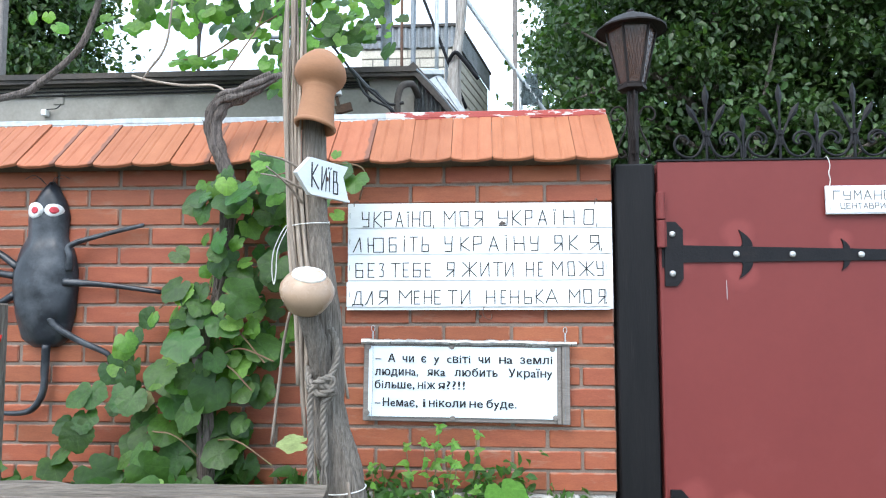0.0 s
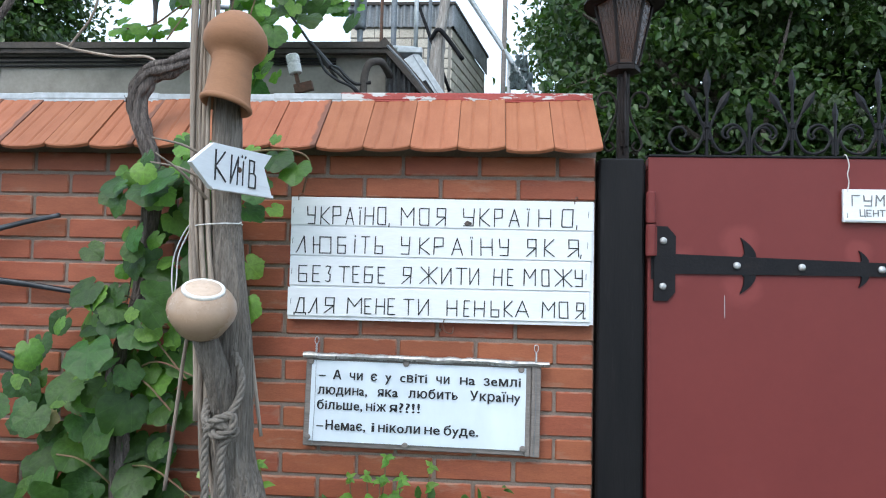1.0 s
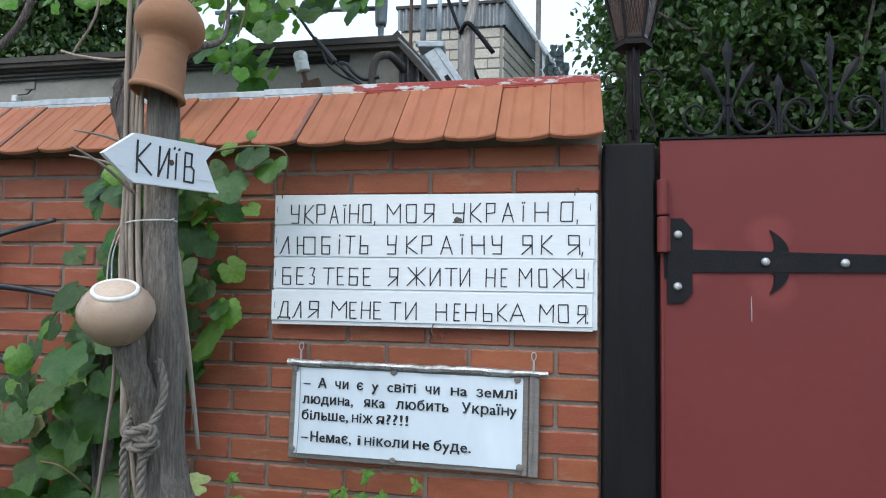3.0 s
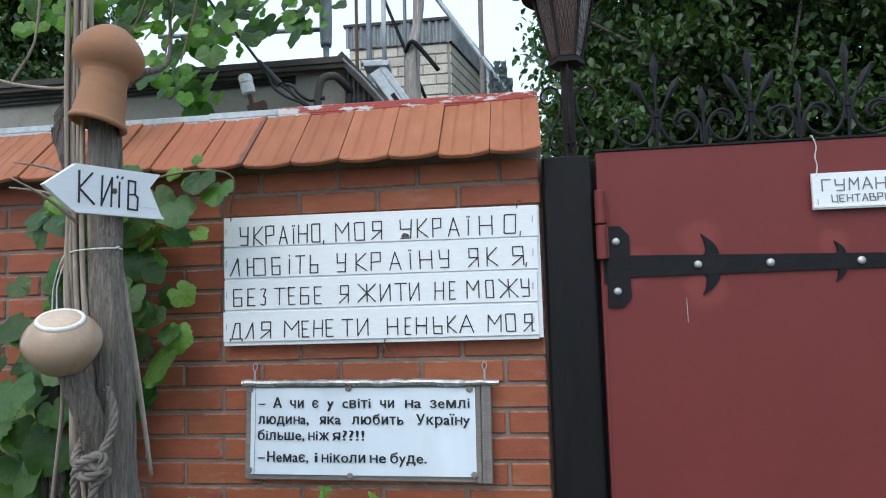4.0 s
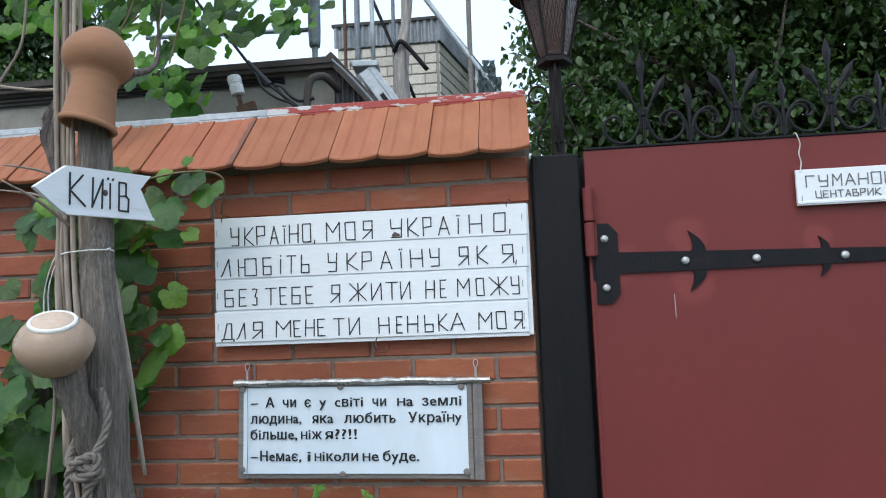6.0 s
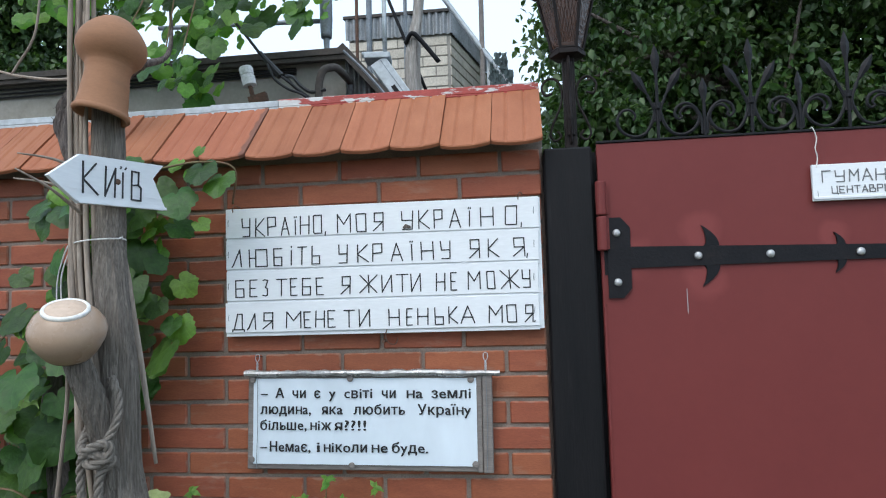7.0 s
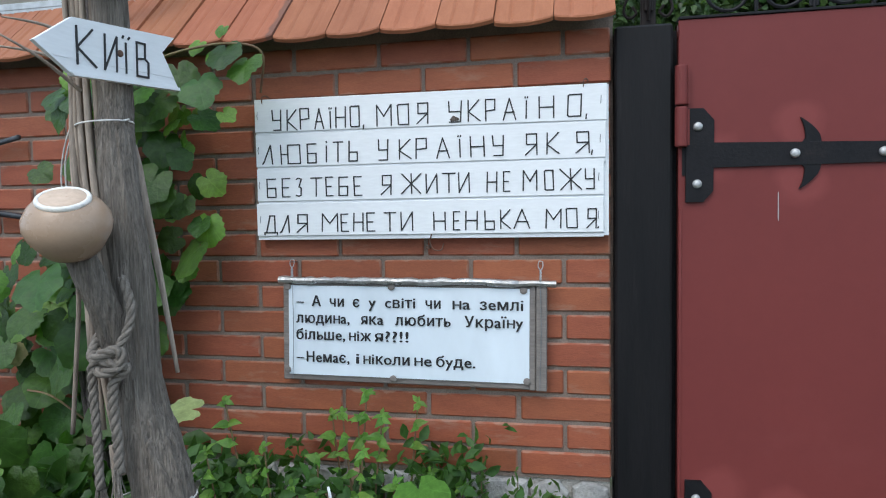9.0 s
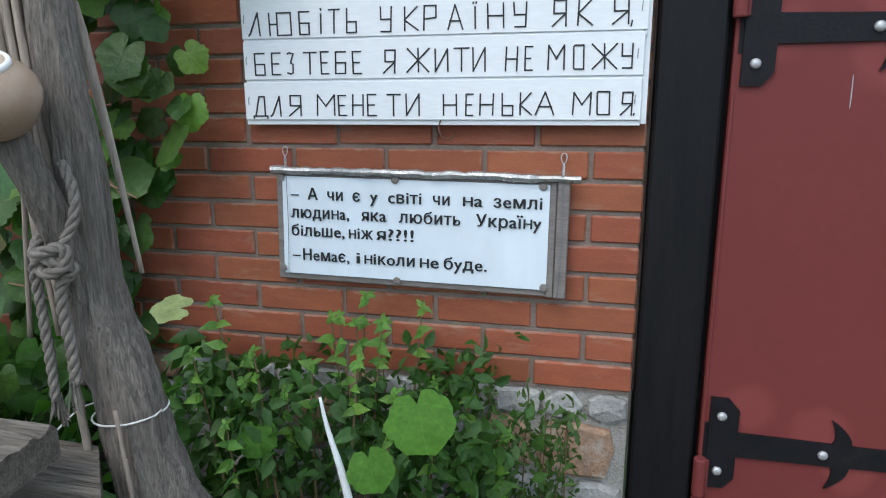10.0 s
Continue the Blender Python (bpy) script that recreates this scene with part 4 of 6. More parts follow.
# ---- the crooked pole and what hangs on it ----
POLE = [(-0.70, -0.70, -0.05, 0.115), (-0.715, -0.70, 0.35, 0.105), (-0.765, -0.705, 0.66, 0.080), (-0.806, -0.71, 0.80, 0.062), (-0.830, -0.71, 0.89, 0.055), (-0.847, -0.71, 0.99, 0.051), (-0.861, -0.71, 1.04, 0.051),
        (-0.876, -0.71, 1.09, 0.050), (-0.885, -0.71, 1.14, 0.046), (-0.889, -0.71, 1.20, 0.043), (-0.889, -0.71, 1.28, 0.040), (-0.889, -0.71, 1.37, 0.037), (-0.901, -0.71, 1.478, 0.034), (-0.918, -0.698, 1.595, 0.0325),
        (-0.936, -0.674, 1.70, 0.0335), (-0.943, -0.668, 1.85, 0.033), (-0.946, -0.664, 2.0, 0.030)]


def gnawed(bm, seed, depth):
    """Long drying cracks and small knots cut into a trunk."""
    bm.normal_update()
    for v in bm.verts:
        q = Vector((v.co.x * 45 + seed, v.co.y * 45, v.co.z * 2.4))
        k = noise.noise(q)
        crack = max(0.0, 1 - abs(k) * 9)
        v.co -= v.normal * depth * crack * (0.5 + 0.5 * noise.noise(Vector((seed, v.co.x * 9, v.co.z * 6))))
    return bm


def pole():
    o = Vector((-0.72, -0.70, 0))
    p = thing("pole", o, "crooked weathered grey tree-trunk pole set in the ground", "pole")
    path = smooth_path([q[:3] for q in POLE], 14)
    bm = tube(bmesh.new(), [v - o for v in path], spread([q[3] for q in POLE], len(path)), 96, rough=0.04, groove=0.14)
    part("trunk", gnawed(bm, 3, 0.006), WEATHERED, p, smooth=True)
    path = smooth_path([(-0.882, -0.716, 1.08), (-0.890, -0.734, 1.19), (-0.897, -0.758, 1.27), (-0.902, -0.780, 1.335), (-0.917, -0.800, 1.40), (-0.928, -0.815, 1.45)], 14)
    bm = tube(bmesh.new(), [v - o for v in path], spread([0.026, 0.028, 0.026, 0.025, 0.024, 0.022], len(path)), 64, rough=0.05, groove=0.2, seed=4)
    part("branch_stub", gnawed(bm, 9, 0.008), WEATHERED, p, "stub of a side branch", smooth=True)
    part("knot_hole", tube(bmesh.new(), [(-0.163, -0.052, 1.185), (-0.163, -0.062, 1.184)], [0.009, 0.006], 9, rough=0.3), BARK, p, "dark knot")
    return p


def jug():
    j = thing("clay_jug", (-0.929, -0.712, 1.920), "unglazed terracotta jug upside down on the pole top", "jug")
    j.rotation_euler = (radians(-9), radians(3), 0)
    j.scale = (0.99, 0.99, 1.03)

    def crooked(bm):
        for v in bm.verts:
            v.co.z -= v.co.x * 0.13 * max(0.0, min(1.0, (0.07 - v.co.z) / 0.07))
        return bm
    prof = [(0.049, -0.002), (0.054, -0.010), (0.055, -0.006), (0.053, 0.004), (0.0505, 0.016), (0.0485, 0.040), (0.0465, 0.062), (0.0445, 0.080), (0.0455, 0.090), (0.0475, 0.096), (0.0475, 0.100), (0.056, 0.108), (0.066, 0.120),
            (0.0715, 0.134), (0.0715, 0.146), (0.067, 0.162), (0.058, 0.176), (0.046, 0.190), (0.033, 0.201), (0.020, 0.208), (0.008, 0.211)]
    inner = [(0.040, 0.10), (0.040, 0.06), (0.045, 0.02), (0.049, -0.002)]
    part("body", crooked(lathe(inner + prof[1:], 56)), CLAY, j, smooth=True)
    part("lip", crooked(lathe([(0.049, 0.004), (0.050, -0.011), (0.054, -0.013), (0.0585, -0.008), (0.0575, -0.002), (0.052, 0.003)], 56, None, False)), CLAY, j, "rolled rim", smooth=True)
    return j


def pot():
    p = thing("clay_pot", (-0.923, -0.812, 1.424), "round beige glazed pot upside down with white foot ring", "pot")
    p.rotation_euler = (radians(24), radians(13), 0)
    p.scale = (0.84, 0.84, 0.74)
    prof = [(0.042, 0.03), (0.045, -0.004), (0.050, -0.006), (0.055, 0.000), (0.066, 0.020), (0.077, 0.043), (0.081, 0.062), (0.079, 0.080), (0.068, 0.102), (0.054, 0.117), (0.047, 0.121)]
    part("body", lathe(prof, 56), GLAZED, p, smooth=True)
    part("foot_ring", lathe([(0.041, 0.117), (0.041, 0.127), (0.043, 0.129), (0.047, 0.129), (0.0495, 0.126), (0.050, 0.116)], 48), WHITEGLAZE, p, "white unglazed foot ring", smooth=True)
    part("foot", lathe([(0.042, 0.116), (0.042, 0.1275), (0.020, 0.1262)], 40), BISCUIT, p, "pale unglazed base", smooth=True)
    return p


def arrow_sign():
    a, b = Vector((-0.947, -0.855, 0)), Vector((-0.874, -0.578, 0))
    d = (b - a).normalized()
    n = Vector((d.y, -d.x, 0))
    m = Matrix(((d.x, -n.x, 0, a.x + n.x * 0.011), (d.y, -n.y, 0, a.y + n.y * 0.011), (0, 0, 1, 1.718), (0, 0, 0, 1)))
    s = thing("arrow_sign", (0, 0, 0), "white wooden arrow board with black lettering nailed to the pole", "sign")
    s.matrix_world = m
    L = (b - a).length
    part("board", plate([(0, .042), (.068, .094), (L - .004, .106), (L - .034, .072), (L + .004, .004), (.066, -.004)], 0.010), WHITEPAINT, s)
    part("groove", plate([(.030, .0265), (L - .010, .030), (L - .009, .027), (.033, .0235)], 0.001, Matrix.Translation((0, -0.0007, 0))), WHITEPAINT, s, "joint line of the board")
    part("lip", plate([(.060, .002), (L + .002, .010), (L + .004, .004), (.066, -.004)], 0.004, Matrix.Translation((0, -0.003, 0))), WHITEPAINT, s)
    for mark, a, b in (("К", 0.074, 0.108), ("И", 0.126, 0.150), ("Ї", 0.155, 0.183), ("В", 0.192, 0.217)):
        bm = letter_strokes(bmesh.new(), mark, a, b, 0.018, 0.062, 0.0034, ord(mark))
        bm.transform(Matrix.Translation((0, -0.0008, 0)))
        part("letter", bm, INK, s)
    part("nail", lathe([(0.0065, 0), (0.006, 0.002), (0.003, 0.0035)], 10, Matrix.Translation((0.158, 0, 0.051)) @ Matrix.Rotation(math.pi / 2, 4, "X")), RUST, s, "rusty nail head")
    return s


def reeds():
    rng = random.Random(17)
    for i in range(11):
        x1 = -0.026 - 0.0042 * i + rng.uniform(-0.004, 0.004)
        x0 = x1 + rng.uniform(-0.014, 0.008)
        ztop, zlow = rng.choice((2.15, 2.3, 2.5, 2.6)), rng.uniform(1.0, 1.35)
        pts = []
        for k in range(9):
            t = k / 8
            z = zlow + (ztop - zlow) * t
            c = np.array([np.interp(z, [q[2] for q in POLE], [q[j] for q in POLE]) for j in (0, 1)])
            pts.append((c[0] + x1 + (x0 - x1) * t + 0.011 * noise.noise(Vector((i * 1.7, t * 4, 0.5))), c[1] - 0.020 + 0.010 * noise.noise(Vector((i, t * 2, 5))) - 0.006 * (i % 3), z))
        tagged(part("dry_reed", wire(pts, 0.006, 3, 7, radii=[0.003 + 0.005 * rng.random(), 0.0055, 0.0045 + 0.002 * rng.random(), 0.003], rough=0.35), STICK, smooth=True),
               "dry brown reed stalk tied along the pole", "reed", group="reeds tied to the pole")
    st = wire([(-0.926, -0.637, 1.612), (-0.915, -0.636, 1.535), (-0.880, -0.640, 1.36), (-0.846, -0.646, 1.172)], 0.005, 6, 7, radii=[0.006, 0.010, 0.008, 0.0055, 0.004])
    tagged(part("dry_reed", st, STICK, smooth=True), "thin pale split stick hanging down beside the pole", "reed", group="reeds tied to the pole")
    st = wire([(-0.985, -0.735, 1.41), (-1.012, -0.70, 1.32), (-1.022, -0.70, 1.22), (-1.040, -0.70, 1.06)], 0.0042, 6, 6)
    tagged(part("dry_reed", st, STICK, smooth=True), "thin straight dry stalk hanging below the pot", "reed", group="reeds tied to the pole")
    st = wire([(-0.818, -0.776, 0.985), (-0.806, -0.782, 0.91), (-0.795, -0.788, 0.84), (-0.74, -0.815, 0.3), (-0.70, -0.84, -0.03)], 0.0036, 5, 6)
    tagged(part("dry_reed", st, STICK, smooth=True), "pale stalk leaning on the pole foot", "reed", group="reeds tied to the pole")
    st = wire([(-0.920, -0.742, 1.06), (-0.905, -0.752, 0.95), (-0.890, -0.762, 0.85), (-0.855, -0.79, 0.3), (-0.84, -0.80, -0.03)], 0.007, 5, 6)
    tagged(part("dry_reed", st, STICK, smooth=True), "pale split stake standing against the pole foot", "reed", group="reeds tied to the pole")
    for k, (a, b) in enumerate((((-0.955, -0.72, 1.79), (-1.05, -0.80, 1.82)), ((-0.96, -0.73, 1.74), (-1.04, -0.82, 1.765)), ((-0.955, -0.735, 1.70), (-1.02, -0.84, 1.78)))):
        tagged(part("twig", wire([a, ((a[0] + b[0]) / 2, (a[1] + b[1]) / 2, (a[2] + b[2]) / 2 + 0.008), b], 0.004, 4, 6, radii=[0.004, 0.003, 0.0016]), STICK, smooth=True), "short broken dry twig poking from the bundle", "twig", group="twigs")


def ring_tie(name, z, r_add, r, label, mat_, tail=None, turns=1, side=0.016):
    c = [float(np.interp(z, [q[2] for q in POLE], [q[j] for q in POLE])) for j in (0, 1, 3)]
    pts = []
    for k in range(24 * turns + 1):
        a = 2 * math.pi * k / 24
        pts.append((c[0] - side + (c[2] + r_add + side) * math.cos(a), c[1] - side / 2 + (c[2] + r_add + side * 0.6) * math.sin(a), z + 0.004 * math.cos(a) + 0.004 * (k // 24)))
    bm = tube(bmesh.new(), pts, r, 6)
    if tail:
        tube(bm, smooth_path(tail, 6), r * 0.9, 6)
    return tagged(part(name, bm, mat_, smooth=True), label, "string")


def rope():
    r = thing("rope", (-0.880, -0.732, 1.225), "thick grey twisted rope knotted round the pole stub", "rope")

    def strand(pts, radius, n=14):
        path = smooth_path(pts, n)
        bm = bmesh.new()
        length = 0
        for ph in range(3):
            q, length = [], 0
            for i, p in enumerate(path):
                d = (path[min(i + 1, len(path) - 1)] - path[max(i - 1, 0)]).normalized()
                if i:
                    length += (p - path[i - 1]).length
                s = d.cross(Vector((0, 1, 0.02))).normalized()
                t = d.cross(s)
                a = length / 0.035 * 2 * math.pi / 1.6 + ph * 2 * math.pi / 3
                q.append(p + (s * math.cos(a) + t * math.sin(a)) * radius * 0.52)
            tube(bm, q, radius * 0.56, 6)
        return bm
    part("strand", strand([(0.012, -0.034, 0.145), (0.028, -0.036, 0.105), (0.030, -0.044, 0.060), (0.010, -0.062, 0.015), (-0.022, -0.070, 0.0), (-0.032, -0.062, -0.05), (-0.030, -0.060, -0.14), (-0.030, -0.06, -0.225)], 0.0080), ROPE, r, smooth=True)
    part("strand", strand([(-0.048, -0.015, 0.045), (-0.034, -0.058, 0.010), (0.006, -0.066, 0.002), (0.026, -0.050, -0.012), (0.004, -0.054, -0.035), (-0.002, -0.052, -0.075), (0.002, -0.050, -0.14), (0.003, -0.050, -0.20)], 0.0092), ROPE, r, smooth=True)
    part("knot", strand([(-0.040, -0.045, -0.010), (-0.012, -0.074, 0.012), (0.020, -0.062, 0.022), (0.022, -0.060, -0.004), (-0.006, -0.072, -0.016), (-0.040, -0.046, 0.004)], 0.0092, 8), ROPE, r, "tight knot", smooth=True)
    for x, z in ((-0.030, -0.225), (0.003, -0.20)):
        bm = bmesh.new()
        rng = random.Random(int(x * 1000))
        for k in range(16):
            a, b = rng.uniform(-.008, .008), rng.uniform(-.008, .008)
            tube(bm, [(x + a * .6, -0.056 + b * .6, z + 0.01), (x + a, -0.056 + b, z - 0.015), (x + a * 1.7, -0.056 + b * 1.7, z - rng.uniform(.025, .05))], 0.0014, 4)
        part("frayed_end", bm, ROPE, r, "frayed rope end")
    return r


pole()
jug()
pot()
arrow_sign()
reeds()
ring_tie("string", 1.645, 0.002, 0.0017, "white string tied round pole and reeds", STRING,
         [(-0.975, -0.705, 1.646), (-1.008, -0.702, 1.643), (-1.046, -0.685, 1.58), (-1.052, -0.682, 1.52), (-1.046, -0.682, 1.485), (-1.040, -0.684, 1.52), (-1.034, -0.69, 1.58), (-1.0, -0.704, 1.644)], 1)
ring_tie("wire", 0.952, 0.004, 0.0017, "white wire tied round the pole foot", STRING, [(-0.921, -0.70, 0.953), (-0.925, -0.74, 0.955), (-0.945, -0.78, 0.925), (-0.975, -0.83, 0.88), (-0.985, -0.85, 0.865)], 1, 0.003)
rope()


# ---- plank bench by the pole ----
def bench():
    b = thing("plank_bench", (-1.6, -0.93, 0), "low stand of thick weathered grey planks beside the pole", "bench")
    rng = random.Random(6)

    def board(name, x0, x1, y0, y1, z0, z1, skew=0.0):
        """A split plank: worn edges, drying cracks along the grain, its front corner drawn out by skew."""
        outline = [(y0, z0)] + [(y0 + (y1 - y0) * k / 26, z1) for k in range(27)] + [(y1, z0)]
        bm, rings, n = bmesh.new(), [], 70
        for i in range(n + 1):
            t = i / n
            ring = []
            for k, (y, z) in enumerate(outline):
                x = x0 + (x1 - x0) * t ** 0.6 + skew * t * (y1 - y) / (y1 - y0)
                e = 0.005 * noise.noise(Vector((x * 5, y * 9, z0)))
                if 0 < k < 28:
                    worn = 0.009 * max(0.0, 1 - min(y - y0, y1 - y) / 0.012) + 0.02 * max(0.0, 1 - (x1 + skew - x) / 0.03) * noise.noise(Vector((y * 30, 1, 2)))
                    e += -worn - 0.010 * max(0.0, 1 - abs(noise.noise(Vector((y * 42, x * 1.3, z0)))) * 8) + 0.002 * noise.noise(Vector((y * 160, x * 4, 0)))
                ring.append(bm.verts.new((x + 1.6, y + 0.93 + 0.003 * noise.noise(Vector((x * 6, k, 1))), z + e)))
            rings.append(ring)
        for p, q in zip(rings, rings[1:]):
            for k in range(len(outline)):
                j = (k + 1) % len(outline)
                bm.faces.new((p[k], p[j], q[j], q[k]))
        bm.faces.new(rings[0][::-1])
        bm.faces.new(rings[-1])
        bmesh.ops.recalc_face_normals(bm, faces=bm.faces[:])
        return part(name, bm, PLANKWOOD, b)
    board("plank", -2.75, -0.85, -1.03, -0.855, 0.945, 1.002, 0.02)
    board("plank", -2.60, -0.895, -0.865, -0.735, 0.845, 0.902, 0.115)
    board("plank", -2.70, -0.80, -1.02, -0.872, 0.800, 0.860, 0.03)
    for x in (-2.5, -1.15):
        part("leg", boxes((x + 1.6 - 0.05, x + 1.6 + 0.05, -0.075, 0.05, -0.04, 0.798), (x + 1.6 - 0.045, x + 1.6 + 0.045, -0.065, 0.04, 0.862, 0.943), bevel=0.006), PLANKWOOD, b)
        part("bracket", boxes((x + 1.6 - 0.04, x + 1.6 + 0.04, 0.07, 0.15, -0.04, 0.843), bevel=0.006), PLANKWOOD, b)
    return b


bench()


# ---- figures on the wall ----
def rat():
    """A plain dark rubber animal figure in one mesh, flat against the wall."""
    bm = bmesh.new()
    c = Vector((-2.135, -0.005, 1.26))
    prof = [(0.0, 0.050, 0.030), (0.03, 0.090, 0.055), (0.12, 0.115, 0.075), (0.22, 0.126, 0.082), (0.30, 0.124, 0.08), (0.37, 0.105, 0.07), (0.415, 0.078, 0.055), (0.45, 0.078, 0.055), (0.50, 0.082, 0.058), (0.55, 0.066, 0.05), (0.60, 0.038, 0.035), (0.635, 0.010, 0.015)]
    rings = []
    k = 28
    zz = np.linspace(0, 0.635, 40)
    for z in zz:
        w = float(np.interp(z, [p[0] for p in prof], [p[1] for p in prof]))
        d = float(np.interp(z, [p[0] for p in prof], [p[2] for p in prof]))
        sx = -0.008 * math.sin(z * 5) - 0.012
        rings.append([bm.verts.new(c + Vector((sx + w * math.cos(a), -d * max(-0.05, math.sin(a)) * (1 + 0.2 * noise.noise(Vector((math.cos(a) * 2, z * 11, 1)))), z))) for a in np.linspace(0, 2 * math.pi, k, endpoint=False)])
    for a, b in zip(rings, rings[1:]):
        for i in range(k):
            bm.faces.new((a[i], a[(i + 1) % k], b[(i + 1) % k], b[i]))
    bm.faces.new(rings[0][::-1])
    bm.faces.new(rings[-1])
    legs = (((-2.04, -0.05, 1.55), (-2.035, -0.055, 1.60), (-2.035, -0.05, 1.648), (-1.905, -0.035, 1.689), (-1.764, -0.03, 1.722)),
            ((-2.06, -0.05, 1.507), (-2.0, -0.045, 1.503), (-1.88, -0.035, 1.493), (-1.690, -0.03, 1.468)),
            ((-2.10, -0.06, 1.37), (-2.07, -0.06, 1.335), (-1.985, -0.05, 1.284), (-1.89, -0.035, 1.238), (-1.878, -0.03, 1.200)),
            ((-2.24, -0.05, 1.56), (-2.33, -0.045, 1.62), (-2.47, -0.035, 1.69)), ((-2.25, -0.05, 1.53), (-2.36, -0.045, 1.545), (-2.50, -0.03, 1.56)),
            ((-2.25, -0.05, 1.46), (-2.34, -0.045, 1.41), (-2.47, -0.03, 1.37)),
            ((-2.125, -0.04, 1.27), (-2.13, -0.035, 1.18), (-2.14, -0.03, 1.085), (-2.19, -0.03, 1.02), (-2.30, -0.03, 1.015), (-2.36, -0.03, 1.06)))
    for q in legs:
        path = smooth_path(q, 6)
        tube(bm, path, spread([0.015, 0.0135, 0.012, 0.0095, 0.0085], len(path)), 10, rough=0.25)
    n0 = len(bm.faces)
    for x in (-2.181, -2.109):
        for r, mi, up in ((0.033 if x < -2.15 else 0.027, 1, 0.005), (0.0145, 2, 0.0075)):
            n = 20
            eye = []
            for q in (1.08, 1.0, 0.6, 0.15):
                row = []
                for i in range(n):
                    px = x + q * r * math.cos(2 * math.pi * i / n) + (0.006 if mi == 2 else 0)
                    y = -0.005 - 0.058 * math.sqrt(max(0.1, 1 - ((px + 2.149) / 0.082) ** 2)) - (up if q < 1.05 else up - 0.012)
                    row.append(bm.verts.new((px, y, 1.779 + 0.9 * q * r * math.sin(2 * math.pi * i / n))))
                eye.append(row)
            fs = [bm.faces.new(eye[-1])]
            for ra, rb in zip(eye, eye[1:]):
                fs += [bm.faces.new((ra[i], ra[(i + 1) % n], rb[(i + 1) % n], rb[i])) for i in range(n)]
            for f in fs:
                f.material_index = mi
    for s in (-1, 1):
        for j in range(2):
            tube(bm, smooth_path([(-2.14 + s * 0.012, -0.035, 1.88), (-2.14 + s * (0.03 + j * 0.02), -0.05, 1.905 + j * 0.01), (-2.14 + s * (0.06 + j * 0.03), -0.05, 1.90)], 4), 0.0012, 4)
    bmesh.ops.recalc_face_normals(bm, faces=bm.faces[:])
    return tagged(part("rubber_figure", bm, [RUBBER, EYEWHITE, EYERED], smooth=True), "dark grey rubber animal figure with white-and-red eyes hung on the wall", "figure")


rat()


def side_post():
    """A slim wooden post with a small grey stuffed lump and red ribbon, by the bench."""
    p = thing("ornament_post", (-2.04, -0.42, 0), "slim grey wooden post beside the planks", "post")
    part("shaft", boxes((-0.035, 0.025, -0.02, 0.03, -0.05, 1.43), bevel=0.005), WEATHERED, p)
    bm = bmesh.new()
    for c, r in (((0.005, -0.045, 1.25), 0.045), ((0.01, -0.05, 1.31), 0.032), ((0.02, -0.06, 1.20), 0.028), ((-0.02, -0.06, 1.20), 0.028)):
        bmesh.ops.create_icosphere(bm, subdivisions=3, radius=r, matrix=Matrix.Translation(c) @ Matrix.Diagonal((1, 0.8, 1.1, 1)))
    for v in bm.verts:
        v.co += v.normal * 0.006 * noise.noise(v.co * 60)
    ob = tagged(part("stuffed_toy", bm, PLUSH, smooth=True), "small grey stuffed toy tied to the wooden post", "toy")
    ob.location = (-2.04, -0.42, 0)
    bm = tube(bmesh.new(), smooth_path([(-0.045, -0.05, 1.315), (0.0, -0.088, 1.30), (0.045, -0.075, 1.325), (0.07, -0.06, 1.322)], 5), [0.006] * 16, 6, flat=2.2)
    ob = tagged(part("red_ribbon", bm, REDCLOTH, smooth=True), "bright red ribbon tied round the toy", "ribbon")
    ob.location = (-2.04, -0.42, 0)
    rng = random.Random(2)
    bm = bmesh.new()
    for k in range(9):
        a = k * 0.7
        m = Matrix.Translation((-1.99 + 0.012 * math.cos(a), -0.50 + 0.01 * math.sin(a), 0.93)) @ Euler((rng.uniform(-1, 1), rng.uniform(-1, 1), a)).to_matrix().to_4x4()
        bmesh.ops.create_icosphere(bm, subdivisions=1, radius=0.02, matrix=m @ Matrix.Diagonal((1, 0.3, 0.8, 1)))
    tube(bm, [(-1.985, -0.50, 0.93), (-1.98, -0.50, 0.6), (-1.98, -0.50, -0.03)], 0.004, 5)
    tagged(part("red_flower", bm, [REDCLOTH], smooth=True), "bright red flower head on a stalk", "flower")


side_post()


